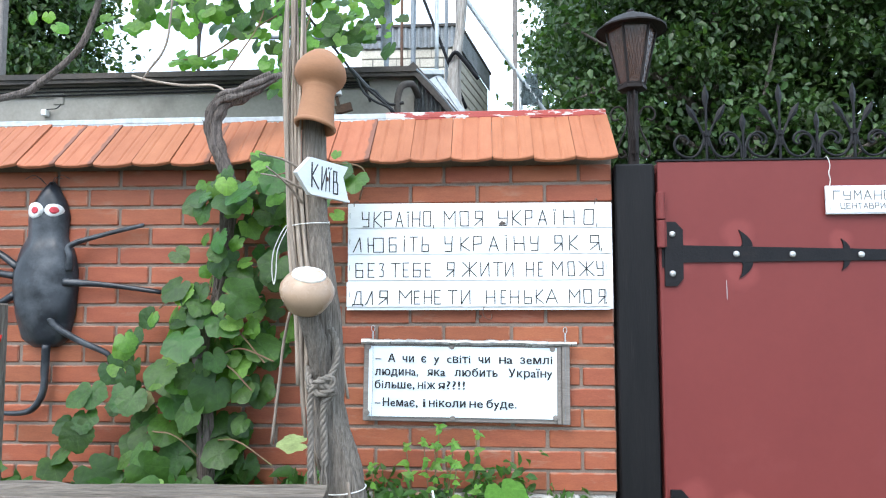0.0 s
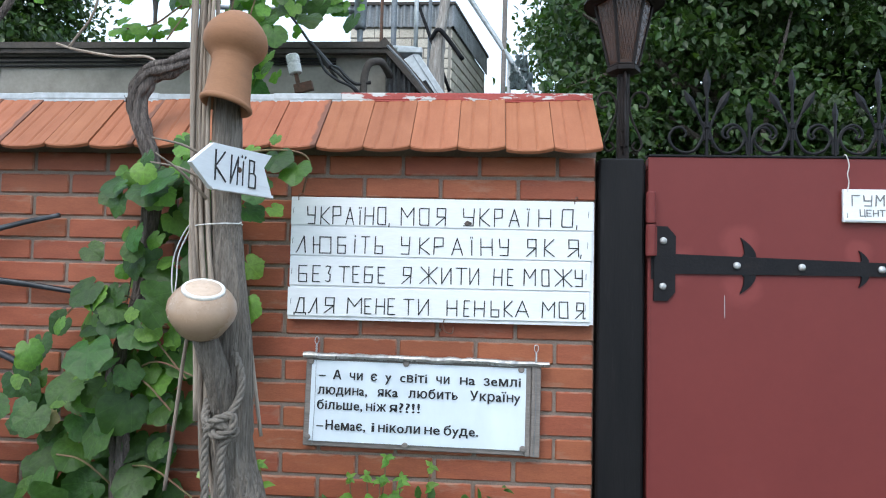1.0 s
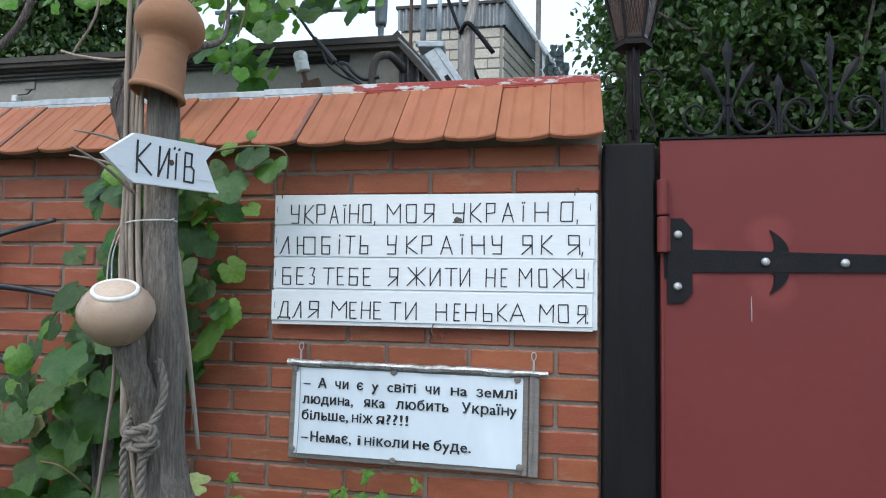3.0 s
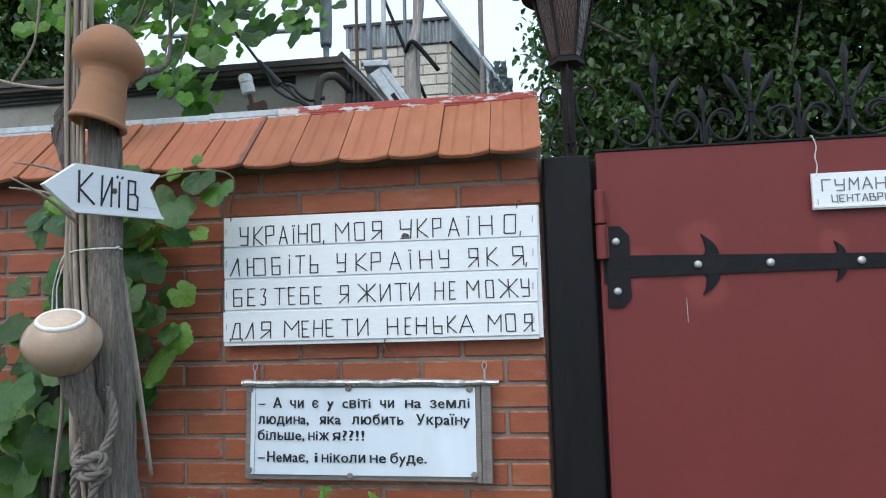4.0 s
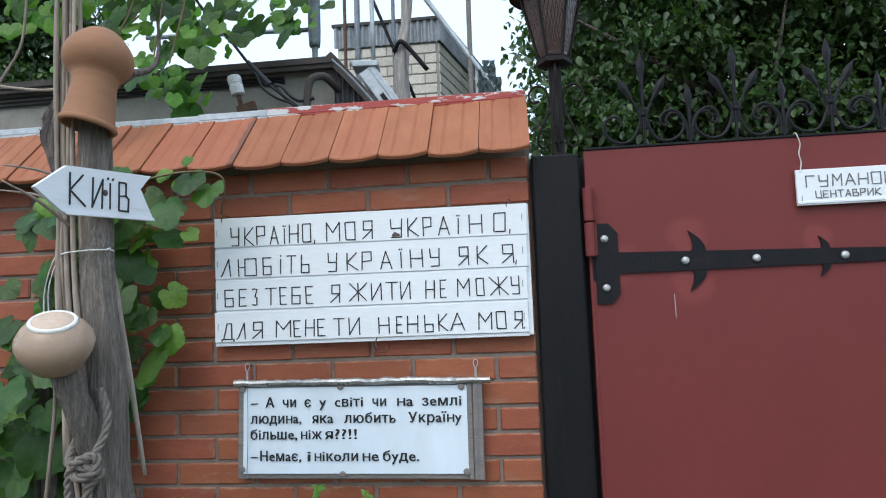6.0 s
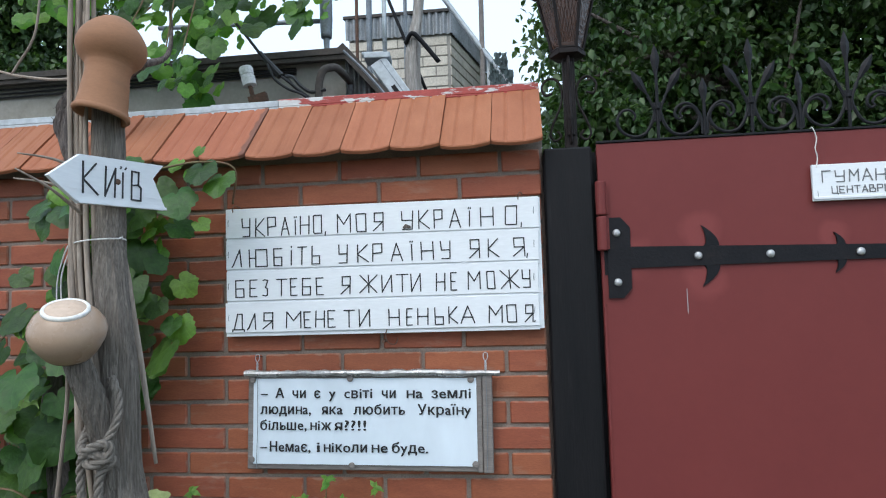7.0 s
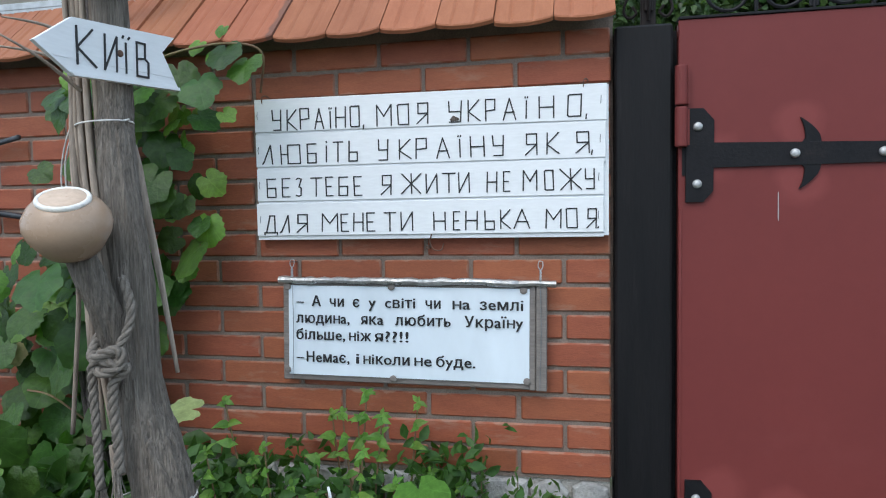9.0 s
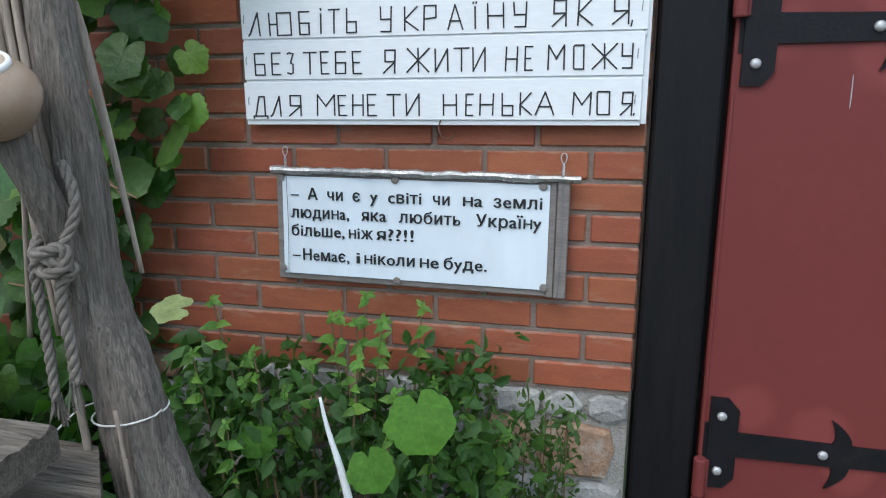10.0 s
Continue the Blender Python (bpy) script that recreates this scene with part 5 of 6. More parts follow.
# ---- behind the wall: shed, house, poles ----
def shed():
    s = thing("shed", (-2.955, 0.85, -0.033), "low grey plastered shed with a tar-felt roof edge", "shed")
    o = Vector((3.0, -0.85, 0))
    part("shed_wall", boxes((-3.5, 2.13, 0.0, 2.2, -0.05, 2.605)), PLASTER, s)
    bm = boxes((-3.6, 2.155, -0.07, 2.4, 2.612, 2.640), (-3.6, 2.15, -0.06, -0.03, 2.592, 2.611))
    part("roof", bm, FELT, s, "dark tar-felt roof edge")
    for k in range(3):
        part("eave_cable", wire([(-3.5, -0.012, 2.575 - 0.015 * k), (-1.6, -0.012, 2.570 - 0.022 * k), (0.2, -0.012, 2.582 - 0.02 * k), (1.9, -0.012, 2.58 - 0.012 * k)], 0.005), CABLE, s, "thin dark cable under the eave")
    # corrugated sheet closing the right end
    bm = bmesh.new()
    n = 60
    top, low = [], []
    for i in range(n + 1):
        t = i / n
        x = 2.135 + 0.26 * t
        y = -0.03 + 0.008 * math.sin(t * 2 * math.pi * 11)
        top.append(bm.verts.new((x, y, 2.630 - 0.30 * t)))
        low.append(bm.verts.new((x, y, 1.9)))
    for i in range(n):
        bm.faces.new((low[i], low[i + 1], top[i + 1], top[i]))
    bmesh.ops.solidify(bm, geom=bm.faces[:], thickness=0.002)
    part("corrugated_end", bm, CORRUGATED, s, "grey corrugated sheet end")
    bm = bmesh.new()
    m = Matrix.Translation((2.13, 0, 2.648)) @ Matrix.Rotation(math.atan2(0.30, 0.26), 4, "Y")
    box(bm, -0.01, 0.42, -0.062, 1.2, -0.030, 0.012, 0.0, m)
    part("end_roof", bm, FELT, s, "sloping dark felt at the roof end")
    bm = tube(bmesh.new(), smooth_path([(2.155, -0.13, 2.60), (2.25, -0.13, 2.50), (2.36, -0.13, 2.36), (2.43, -0.13, 2.24)], 10), 0.006, 6)
    part("chain", bm, STEEL, s)
    return s


shed()


def downpipe():
    p = thing("drain_elbow", (-0.9, 0.62, 2.2), "grey plastic pipe elbow on the shed wall", "pipe")
    part("pipe", wire([(0.018, 0.0, -0.02), (0.018, 0, 0.11), (0.022, 0.0, 0.20), (0.040, 0.0, 0.250), (0.070, 0.02, 0.268), (0.09, 0.06, 0.270), (0.10, 0.25, 0.262)], 0.016, 6, 14), FELT, p, smooth=True)
    part("hose", wire([(0.05, 0.0, 0.17), (-0.01, -0.01, 0.16), (-0.055, -0.01, 0.19), (-0.09, 0, 0.23), (-0.14, 0.05, 0.25), (-0.15, 0.22, 0.25)], 0.008), CABLE, p, "thin black hose")
    return p


def insulator():
    i = thing("insulator", (-1.17, 0.60, 2.40), "white porcelain cable insulator on a rusty bracket", "insulator")
    i.rotation_euler = (0, radians(-14), 0)
    part("porcelain", lathe([(0.018, 0.0), (0.028, 0.003), (0.029, 0.040), (0.026, 0.043), (0.026, 0.048), (0.029, 0.051), (0.029, 0.078), (0.025, 0.084), (0.012, 0.086)], 24), PORCELAIN, i)
    part("bracket", boxes((-0.008, 0.008, -0.008, 0.008, -0.06, 0.0), (-0.02, 0.06, -0.012, 0.012, -0.085, -0.045), (-0.02, -0.004, 0.0, 0.24, -0.07, -0.058), bevel=0.002), RUST, i)
    return i


def wall_fitting():
    f = thing("wall_fitting", (-2.716, 0.85, 2.494), "small grey metal plate with a loose wire on the shed wall", "fitting")
    part("plate", boxes((-0.028, 0.028, -0.008, 0.0, -0.030, 0.030), bevel=0.003), PLASTER, f)
    part("wire", wire([(0.02, -0.014, -0.03), (0.0, -0.02, -0.055), (-0.05, -0.02, -0.06), (-0.062, -0.02, -0.072)], 0.003), CABLE, f)
    part("clip", boxes((-0.078, -0.048, -0.035, 0.0, -0.095, -0.062), bevel=0.004), PORCELAIN, f, "small white porcelain clip")
    return f


downpipe()
insulator()
wall_fitting()


def cable(name, pts, r, label):
    return tagged(part(name, wire(pts, r, 8), CABLE, smooth=True), label, "cable")


cable("cable", [(-1.62, 0.5, 3.35), (-1.32, 0.5, 2.81), (-1.16, 0.5, 2.60), (-1.04, 0.5, 2.44), (-0.95, 0.52, 2.36), (-0.875, 0.54, 2.29), (-0.86, 0.60, 2.2)], 0.0065, "thick black cable sagging down to the shed")
cable("cable", [(-1.05, 0.495, 2.45), (-1.02, 0.49, 2.385), (-0.97, 0.50, 2.345), (-0.90, 0.53, 2.31), (-0.87, 0.6, 2.22)], 0.006, "thin black cable taped to the thick one")
tagged(part("cable_clamp", tube(bmesh.new(), [(-1.085, 0.497, 2.50), (-1.0, 0.505, 2.40)], [0.009, 0.014], 8, rough=0.3), CABLE), "black taped cable joint", "clamp")


def house():
    h = thing("brick_house", (-1.79, 4.5, 0), "pale silicate-brick upper storey with a corrugated metal parapet", "house")
    A, B, C = Vector((0, 0)), Vector((1.045, 0)), Vector((1.38, 1.55))
    D = C - B

    def prism(pts, z0, z1):
        bm = bmesh.new()
        lo, hi = [bm.verts.new((x, y, z0)) for x, y in pts], [bm.verts.new((x, y, z1)) for x, y in pts]
        bm.faces.new(lo[::-1])
        bm.faces.new(hi)
        for i in range(len(pts)):
            j = (i + 1) % len(pts)
            bm.faces.new((lo[i], lo[j], hi[j], hi[i]))
        bmesh.ops.recalc_face_normals(bm, faces=bm.faces[:])
        return bm
    body = part("wall", prism([(0, 0), (1.045, 0), (1.38, 1.55), (0.2, 1.8)], -0.05, 4.14), JOINT, h, "pale brick wall")
    part("roof_cap", prism([(-0.05, -0.05), (1.085, -0.05), (1.43, 1.58), (0.2, 1.85)], 4.345, 4.375), FELT, h, "dark flat roof cap")
    bm = bmesh.new()
    for p, q in ((Vector((-0.03, -0.03)), Vector((1.07, -0.03))), (Vector((1.07, -0.03)), Vector((1.41, 1.57)))):
        n = 90
        d = q - p
        nn = Vector((d.y, -d.x)).normalized()
        rows = []
        for i in range(n + 1):
            v = p + d * i / n + nn * 0.014 * math.sin(i / n * 2 * math.pi * 14 * d.length)
            rows.append((bm.verts.new((v.x, v.y, 4.12)), bm.verts.new((v.x, v.y, 4.345))))
        for a, b in zip(rows, rows[1:]):
            bm.faces.new((a[0], b[0], b[1], a[1]))
    part("parapet", bm, CORRUGATED, h, "grey corrugated metal parapet")
    bl, bh = 0.247, 0.105
    me = {}
    for key, w in (("full", bl), ("half", bl / 2 - 0.006)):
        bm = bmesh.new()
        box(bm, 0, w, -0.010, 0.05, 0, bh - 0.014, 0.004)
        k = bpy.data.meshes.new("brick")
        bm.to_mesh(k)
        bm.free()
        k.materials.append(SILICATE)
        me[key] = k
    for origin, d in ((Vector((0, 0)), Vector((1.045, 0))), (B, D)):
        ln = d.length
        ang = math.atan2(d.y, d.x)
        for r in range(17):
            z = 4.015 - r * bh
            x = 0.0
            first = r % 2
            while x < ln - 0.1:
                half = (first and x == 0) or x + bl > ln
                e = d.normalized() * x + origin
                place("brick", me["half" if half else "full"], body, Matrix.Translation((e.x, e.y, z)) @ Matrix.Rotation(ang, 4, "Z"))
                x += (bl / 2 if half else bl) + 0.009
    return h


house()


def roof_clutter():
    y = 1.75

    def rod(name, a, b, r, material, label):
        tagged(part(name, tube(bmesh.new(), smooth_path([a, ((a[0] + b[0]) / 2, (a[1] + b[1]) / 2, (a[2] + b[2]) / 2), b], 3), r, 10), material, smooth=True), label, "pole", group="poles behind the wall")
    rod("metal_pole", (-0.945, y, -0.05), (-0.922, y, 4.0), 0.017, STEEL, "grey steel pole rising behind the wall")
    rod("metal_pole", (-1.01, y, -0.05), (-1.0, y, 4.0), 0.010, RUST, "thin rusty rod behind the wall")
    rod("metal_pole", (-0.741, 1.3, 2.755), (-0.738, 1.3, 4.0), 0.012, ZINC, "light grey steel rod behind the wall")
    rod("metal_pole", (-0.861, 1.3, 2.761), (-0.741, 1.3, 2.755), 0.016, ZINC, "short level pipe at the foot of the light rod")
    rod("metal_pole", (-0.725, y, -0.05), (-0.705, y, 4.0), 0.011, STEEL, "grey steel rod behind the wall")
    rod("metal_pole", (-0.285, y, -0.05), (-0.255, y, 4.0), 0.015, GREYBOARD, "weathered brown pole behind the wall")
    mast = smooth_path([(-1.021, 1.2, 2.60), (-1.021, 1.2, 2.76), (-1.021, 1.2, 2.86), (-1.021, 1.2, 2.92), (-1.021, 1.2, 4.0)], 5)
    tagged(part("metal_pole", tube(bmesh.new(), mast, spread([0.014, 0.014, 0.018, 0.032, 0.034], len(mast)), 14), STEEL, smooth=True), "grey steel mast with a narrow foot on the shed roof", "pole", group="poles behind the wall")
    rod("metal_pole", (-0.055, y, 2.6), (-0.95, y, 3.94), 0.015, ZINC, "slanting light grey pipe brace behind the wall")
    rod("metal_pole", (-0.235, y + 0.02, -0.05), (-0.228, y + 0.02, 2.88), 0.013, ZINC, "short upright pipe under the slanting brace")
    rod("metal_pole", (-0.90, y - 0.04, 3.5), (-0.58, y - 0.04, 2.65), 0.010, BLACKIRON, "dark slanting rod behind the wall")
    rod("metal_pole", (-1.95, 1.23, 2.965), (-1.035, 1.23, 2.93), 0.012, STEEL, "horizontal grey rail above the shed")
    post = boxes((-3.208, -3.155, 0.98, 1.03, 2.64, 3.75), bevel=0.005)
    tagged(part("wooden_post", post, GREYBOARD), "weathered grey wooden post standing on the shed roof", "post")
    pts = [(-2.12, 1.2, 2.64), (-2.122, 1.2, 2.92), (-2.124, 1.2, 2.99), (-2.126, 1.2, 3.06), (-2.13, 1.2, 3.5)]
    tagged(part("metal_pole", tube(bmesh.new(), pts, [0.009, 0.010, 0.016, 0.032, 0.034], 12), FELT, smooth=True), "dark grey pole with a thin foot on the shed roof", "pole", group="poles behind the wall")
    pts = smooth_path([(-0.62, y - 0.1, -0.05), (-0.63, y - 0.1, 1.5), (-0.655, y - 0.1, 2.65), (-0.648, y - 0.1, 2.93), (-0.61, y - 0.1, 3.18), (-0.59, y - 0.1, 3.7)], 10)
    bm = tube(bmesh.new(), pts, spread([0.07, 0.06, 0.048, 0.034, 0.028, 0.04], len(pts)), 16, rough=0.3, groove=0.4)
    tagged(part("dead_trunk", bm, mat("bleached_wood", (0.46, 0.43, 0.40), (0.25, 0.21, 0.18), 0.9, scale=14, fine=30, grain=0.4, bump=0.9, stretch=(4, 4, 0.5)), smooth=True), "pale twisted dead trunk behind the wall", "trunk")
    bm = tube(bmesh.new(), smooth_path([(-0.69, y - 0.13, 2.93), (-0.645, y - 0.16, 2.975), (-0.595, y - 0.15, 2.93), (-0.50, y - 0.13, 2.81)], 5), 0.013, 8, rough=0.2)
    tagged(part("strap", bm, BLACKIRON, smooth=True), "dark strap looped over the dead trunk", "strap")
    b = thing("metal_box", (-0.675, 1.22, 2.555), "slanting light grey sheet-metal box behind the wall", "box")
    b.rotation_euler = (0, radians(-34), radians(6))
    part("case", boxes((-0.045, 0.045, -0.04, 0.06, -0.70, 0.15), bevel=0.005), ZINC, b)
    part("slot", boxes((-0.022, 0.0, -0.044, -0.0405, -0.09, 0.0)), BLACKIRON, b, "dark slot")
    part("seam", boxes((0.012, 0.016, -0.043, -0.0405, -0.30, 0.14)), STEEL, b)
    f = part("flange", boxes((-0.15, -0.02, -0.05, 0.07, 0.135, 0.165), bevel=0.004), ZINC, b)
    f.rotation_euler = (0, radians(34), 0)
    # rags hung over the brace end
    rags = thing("rag_bundle", (-0.15, 1.74, 2.86), "dark greenish rags tied on the pipe brace", "rags")
    cloth = mat("dark_green_cloth", (0.03, 0.04, 0.042), (0.20, 0.27, 0.28), 0.9, scale=20, bump=0.6)
    rng = random.Random(9)
    for k in range(16):
        x, z, drop, wide = rng.uniform(-.06, .06), rng.uniform(-.09, .05), rng.uniform(0.06, 0.16), rng.uniform(0.015, 0.04)
        bm = bmesh.new()
        strip = [[bm.verts.new((x + wide * (i / 3 - 0.5) + 0.02 * noise.noise(Vector((k, j * 0.8, i))), 0.03 * noise.noise(Vector((k * 3, i * 0.9, j * 0.7))), z - drop * j / 5)) for i in range(4)] for j in range(6)]
        for p, q in zip(strip, strip[1:]):
            for i in range(3):
                bm.faces.new((p[i], p[i + 1], q[i + 1], q[i]))
        bmesh.ops.solidify(bm, geom=bm.faces[:], thickness=0.003)
        part("rag", bm, cloth, rags, smooth=True)


roof_clutter()


# ---- plants ----
def sprays(name, centres, count, size, seed, material, parent, down=0.5, flat=1.0, slim=0.27):
    """Many small pointed folded leaves round twig tips, joined in one mesh."""
    rng = np.random.default_rng(seed)
    cs = np.array(centres)
    k = rng.integers(0, len(cs), count)
    p = cs[k, :3] + rng.normal(0, 1, (count, 3)) * cs[k, 3:4] * np.array([1, flat, 0.8])
    d = rng.normal(0, 1, (count, 3)) + np.array([0, -0.4, -down])
    d /= np.linalg.norm(d, axis=1)[:, None]
    nrm = rng.normal(0, 1, (count, 3)) + np.array([0, -0.5, 0.9])
    s = np.cross(d, nrm)
    s /= np.linalg.norm(s, axis=1)[:, None]
    nrm = np.cross(s, d)
    ln = size * rng.uniform(0.6, 1.25, count)[:, None]
    w = ln * slim
    lift = nrm * w * 0.45
    v = np.stack([p, p + d * ln * .35 + s * w + lift, p + d * ln * .38, p + d * ln * .35 - s * w + lift, p + d * ln * .7 + s * w * .75 + lift * .6, p + d * ln * .72 - lift * .3,
                  p + d * ln * .7 - s * w * .75 + lift * .6, p + d * ln - lift * 0.8], 1)
    tri = np.array([[0, 1, 2], [0, 2, 3], [1, 4, 5], [1, 5, 2], [2, 5, 6], [2, 6, 3], [4, 7, 5], [5, 7, 6]])
    faces = (tri[None] + (np.arange(count) * 8)[:, None, None]).reshape(-1, 3)
    me = bpy.data.meshes.new(name)
    me.from_pydata(v.reshape(-1, 3).tolist(), [], faces.tolist())
    me.shade_smooth()
    me.materials.append(material)
    ob = new(name, me)
    ob.parent = parent
    return ob


def tree(at, height, centres_box, n_centres, leaves, leaf, seed, label, limb_n=16):
    t = thing("tree", at, label, "tree")
    rng = random.Random(seed)
    o = Vector(at)
    path = smooth_path([(0, 0, -0.05), (0.08, 0.05, height * 0.3), (-0.05, 0.1, height * 0.6), (0.1, 0, height * 0.95)], 8)
    part("trunk", tube(bmesh.new(), path, spread([0.17, 0.13, 0.09, 0.03], len(path)), 12, rough=0.15), BARK, t, smooth=True)
    (x0, x1), (y0, y1), (z0, z1) = centres_box
    cs = []
    while len(cs) < n_centres:
        p = Vector((rng.uniform(x0, x1), rng.uniform(y0, y1), rng.uniform(z0, z1)))
        e = (2 * (p.x - x0) / (x1 - x0) - 1) ** 4 + (2 * (p.z - z0) / (z1 - z0) - 1) ** 4
        if e < 1.1 + 0.5 * noise.noise(p * 0.9):
            cs.append((*(p - o), rng.uniform(0.10, 0.26)))
    for k in range(limb_n):
        c = cs[k * len(cs) // limb_n]
        z = rng.uniform(0.25, 0.75) * height
        part("limb", wire([(0, 0.05, z), (c[0] * 0.45, c[1] * 0.4, z + 0.35 * (c[2] - z) + 0.15), c[:3]], 0.03, 5, 7, radii=[0.055, 0.035, 0.010]), BARK, t, smooth=True)
    ob = sprays("crown", cs, leaves, leaf, seed, TREELEAF, t, down=0.8, slim=0.29)
    return t


tree((2.2, 5.2, 0), 5.6, ((0.38, 5.2), (4.4, 6.8), (1.7, 6.4)), 520, 80000, 0.100, 31, "broad leafy green tree behind the gate", 22)
# added tree: blocks the sky behind the first crown for deep shade
tree((4.6, 6.9, 0), 6.2, ((0.25, 8.0), (7.0, 9.0), (0.6, 7.6)), 420, 76000, 0.12, 47, "leafy tree added behind the gate tree to darken its gaps", 14)
tree((-7.2, 5.2, 0), 5.6, ((-9.2, -5.45), (4.6, 6.2), (3.4, 6.2)), 300, 46000, 0.095, 53, "leafy green tree behind the shed", 12)


def gnarled(pts, radii):
    """An old vine trunk: twisted strands grown together, with loose strips of bark."""
    rng = random.Random(41)
    path = smooth_path(pts, 10)
    rad = spread(radii, len(path))
    bm = tube(bmesh.new(), path, [r * 0.72 for r in rad], 14, rough=0.5, groove=0.5)
    for s in range(6):
        q, w = [], []
        for i, p in enumerate(path):
            d = (path[min(i + 1, len(path) - 1)] - path[max(i - 1, 0)]).normalized()
            u = d.cross(Vector((0.1, 1, 0.05))).normalized()
            t = d.cross(u)
            a = s * math.pi / 3 + i * 0.055 + 0.5 * noise.noise(Vector((s * 3, i * 0.12, 0)))
            k = 0.62 + 0.35 * noise.noise(Vector((s * 5, i * 0.16, 7)))
            q.append(p + (u * math.cos(a) + t * math.sin(a)) * rad[i] * k)
            w.append(rad[i] * (0.42 + 0.22 * noise.noise(Vector((s * 4, i * 0.22, 3)))))
        tube(bm, q, w, 9, rough=0.35, groove=0.45, seed=s)
    for k in range(34):
        i = rng.randrange(30, len(path) - 8)
        a = rng.uniform(0, 6.28)
        o = Vector((math.cos(a), math.sin(a) - 0.3, 0)) * rad[i] * 1.0
        n = rng.randint(3, 6)
        tube(bm, [path[i + j] + o * (1 + (0.22 if j in (0, n) else 0)) + Vector((0, 0, rng.uniform(-.004, .004))) for j in range(n + 1)], [0.0012] + [0.0028] * (n - 1) + [0.001], 4, flat=0.5)
    return bm


def grape_vine():
    v = thing("grape_vine", (-1.43, -0.12, 0), "old grape vine with large green lobed leaves climbing the wall", "vine")
    o = Vector((-1.43, -0.12, 0))

    def rel(pts):
        return [Vector(p) - o for p in pts]
    part("trunk", gnarled(rel([(-1.42, -0.15, -0.05), (-1.44, -0.14, 0.6), (-1.46, -0.14, 1.0), (-1.49, -0.13, 1.22), (-1.44, -0.12, 1.42), (-1.40, -0.13, 1.7), (-1.405, -0.12, 1.88), (-1.45, -0.11, 2.0), (-1.475, -0.10, 2.09), (-1.445, -0.09, 2.175), (-1.37, -0.06, 2.222), (-1.285, 0.0, 2.295)]),
                              [0.045, 0.036, 0.03, 0.028, 0.024, 0.025, 0.028, 0.029, 0.032, 0.030, 0.024]), BARK, v, "gnarled shaggy grey-brown bark", smooth=True)
    part("branch", wire(rel([(-1.29, 0.0, 2.292), (-1.27, 0.14, 2.38), (-1.33, 0.26, 2.60), (-1.38, 0.28, 2.85), (-1.42, 0.3, 3.2)]), 0.012, 6, 8, radii=[0.014, 0.008, 0.006, 0.006, 0.006], rough=0.25), BARK, v, smooth=True)
    part("branch", wire(rel([(-3.0, 0.30, 2.27), (-2.55, 0.30, 2.345), (-2.43, 0.30, 2.40), (-2.27, 0.30, 2.54), (-2.20, 0.30, 2.69), (-2.15, 0.3, 2.9), (-2.1, 0.3, 3.2)]), 0.014, 6, 8, radii=[0.016, 0.015, 0.015, 0.014, 0.012, 0.010], rough=0.3), BARK, v, smooth=True)
    part("branch", wire(rel([(-1.93, 0.15, 2.368), (-1.85, 0.15, 2.345), (-1.70, 0.14, 2.318), (-1.55, 0.1, 2.30), (-1.44, 0.0, 2.21)]), 0.005, 6, 6), STICK, v, "thin bare yellowish cane", smooth=True)
    part("branch", wire(rel([(-1.885, 0.15, 2.35), (-1.85, 0.15, 2.40), (-1.80, 0.14, 2.455), (-1.775, 0.14, 2.53), (-1.76, 0.14, 2.7)]), 0.0045, 6, 6), STICK, v, "thin bare yellowish cane", smooth=True)
    rng = random.Random(77)
    meshes = [leaf_mesh("leaf", 0.118, "vine", s, LEAF) for s in range(7)]
    young = [leaf_mesh("leaf", 0.085, "vine", s + 20, YOUNG) for s in range(3)]
    spots = []
    zs = [0.70, 0.84, 0.96, 1.10, 1.25, 1.40, 1.55, 1.72, 1.92]
    left = [-2.30, -2.18, -1.90, -1.82, -1.74, -1.66, -1.58, -1.56, -1.53]
    right = [-1.28, -1.30, -1.31, -1.30, -1.22, -1.17, -1.15, -1.14, -1.20]
    for k in range(160):
        z = 0.64 + 1.26 * (k + 0.5) / 160
        a, b = float(np.interp(z, zs, left)), float(np.interp(z, zs, right))
        t = rng.random()
        x = a + (b - a) * t
        if t < 0.3 and rng.random() < 0.35:
            continue
        spots.append((x, -0.05 - rng.uniform(0.0, 0.24) * (1 - 0.4 * abs(2 * t - 1)), z))
    for k in range(15):
        z = rng.uniform(1.28, 1.78)
        spots.append((-1.13 + rng.uniform(-0.07, 0.05), rng.uniform(-0.14, -0.05), z))
    for k in range(48):
        z = rng.uniform(0.72, 1.45)
        spots.append((-1.45 + rng.gauss(0, 0.09), rng.uniform(-0.16, -0.04), z))
    for k in range(12):
        z = rng.uniform(1.0, 1.40)
        spots.append((float(np.interp(z, [1.0, 1.4], [-1.95, -1.66])) + rng.uniform(-0.06, 0.06), rng.uniform(-0.2, -0.08), z))
    for k in range(15):
        spots.append((rng.uniform(-1.45, -1.15), rng.uniform(-0.30, -0.16), rng.uniform(1.80, 2.0)))
    for k in range(36):
        spots.append((rng.uniform(-2.45, -1.35), rng.uniform(-0.70, -0.25), rng.uniform(0.76, 0.95)))
    for p in spots:
        f = (rng.uniform(-0.7, 0.8), -1, rng.uniform(-0.1, 1.0))
        yng = rng.random() < 0.06 + 0.45 * max(0.0, min(1.0, (p[2] - 0.9) / 0.8))
        place("leaf", rng.choice(young if yng else meshes), v, leaf_pose(Vector(p) - o, f, rng.gauss(0, 34), rng.uniform(0.55, 1.22) * (0.8 if p[2] > 1.5 else 1.0)))
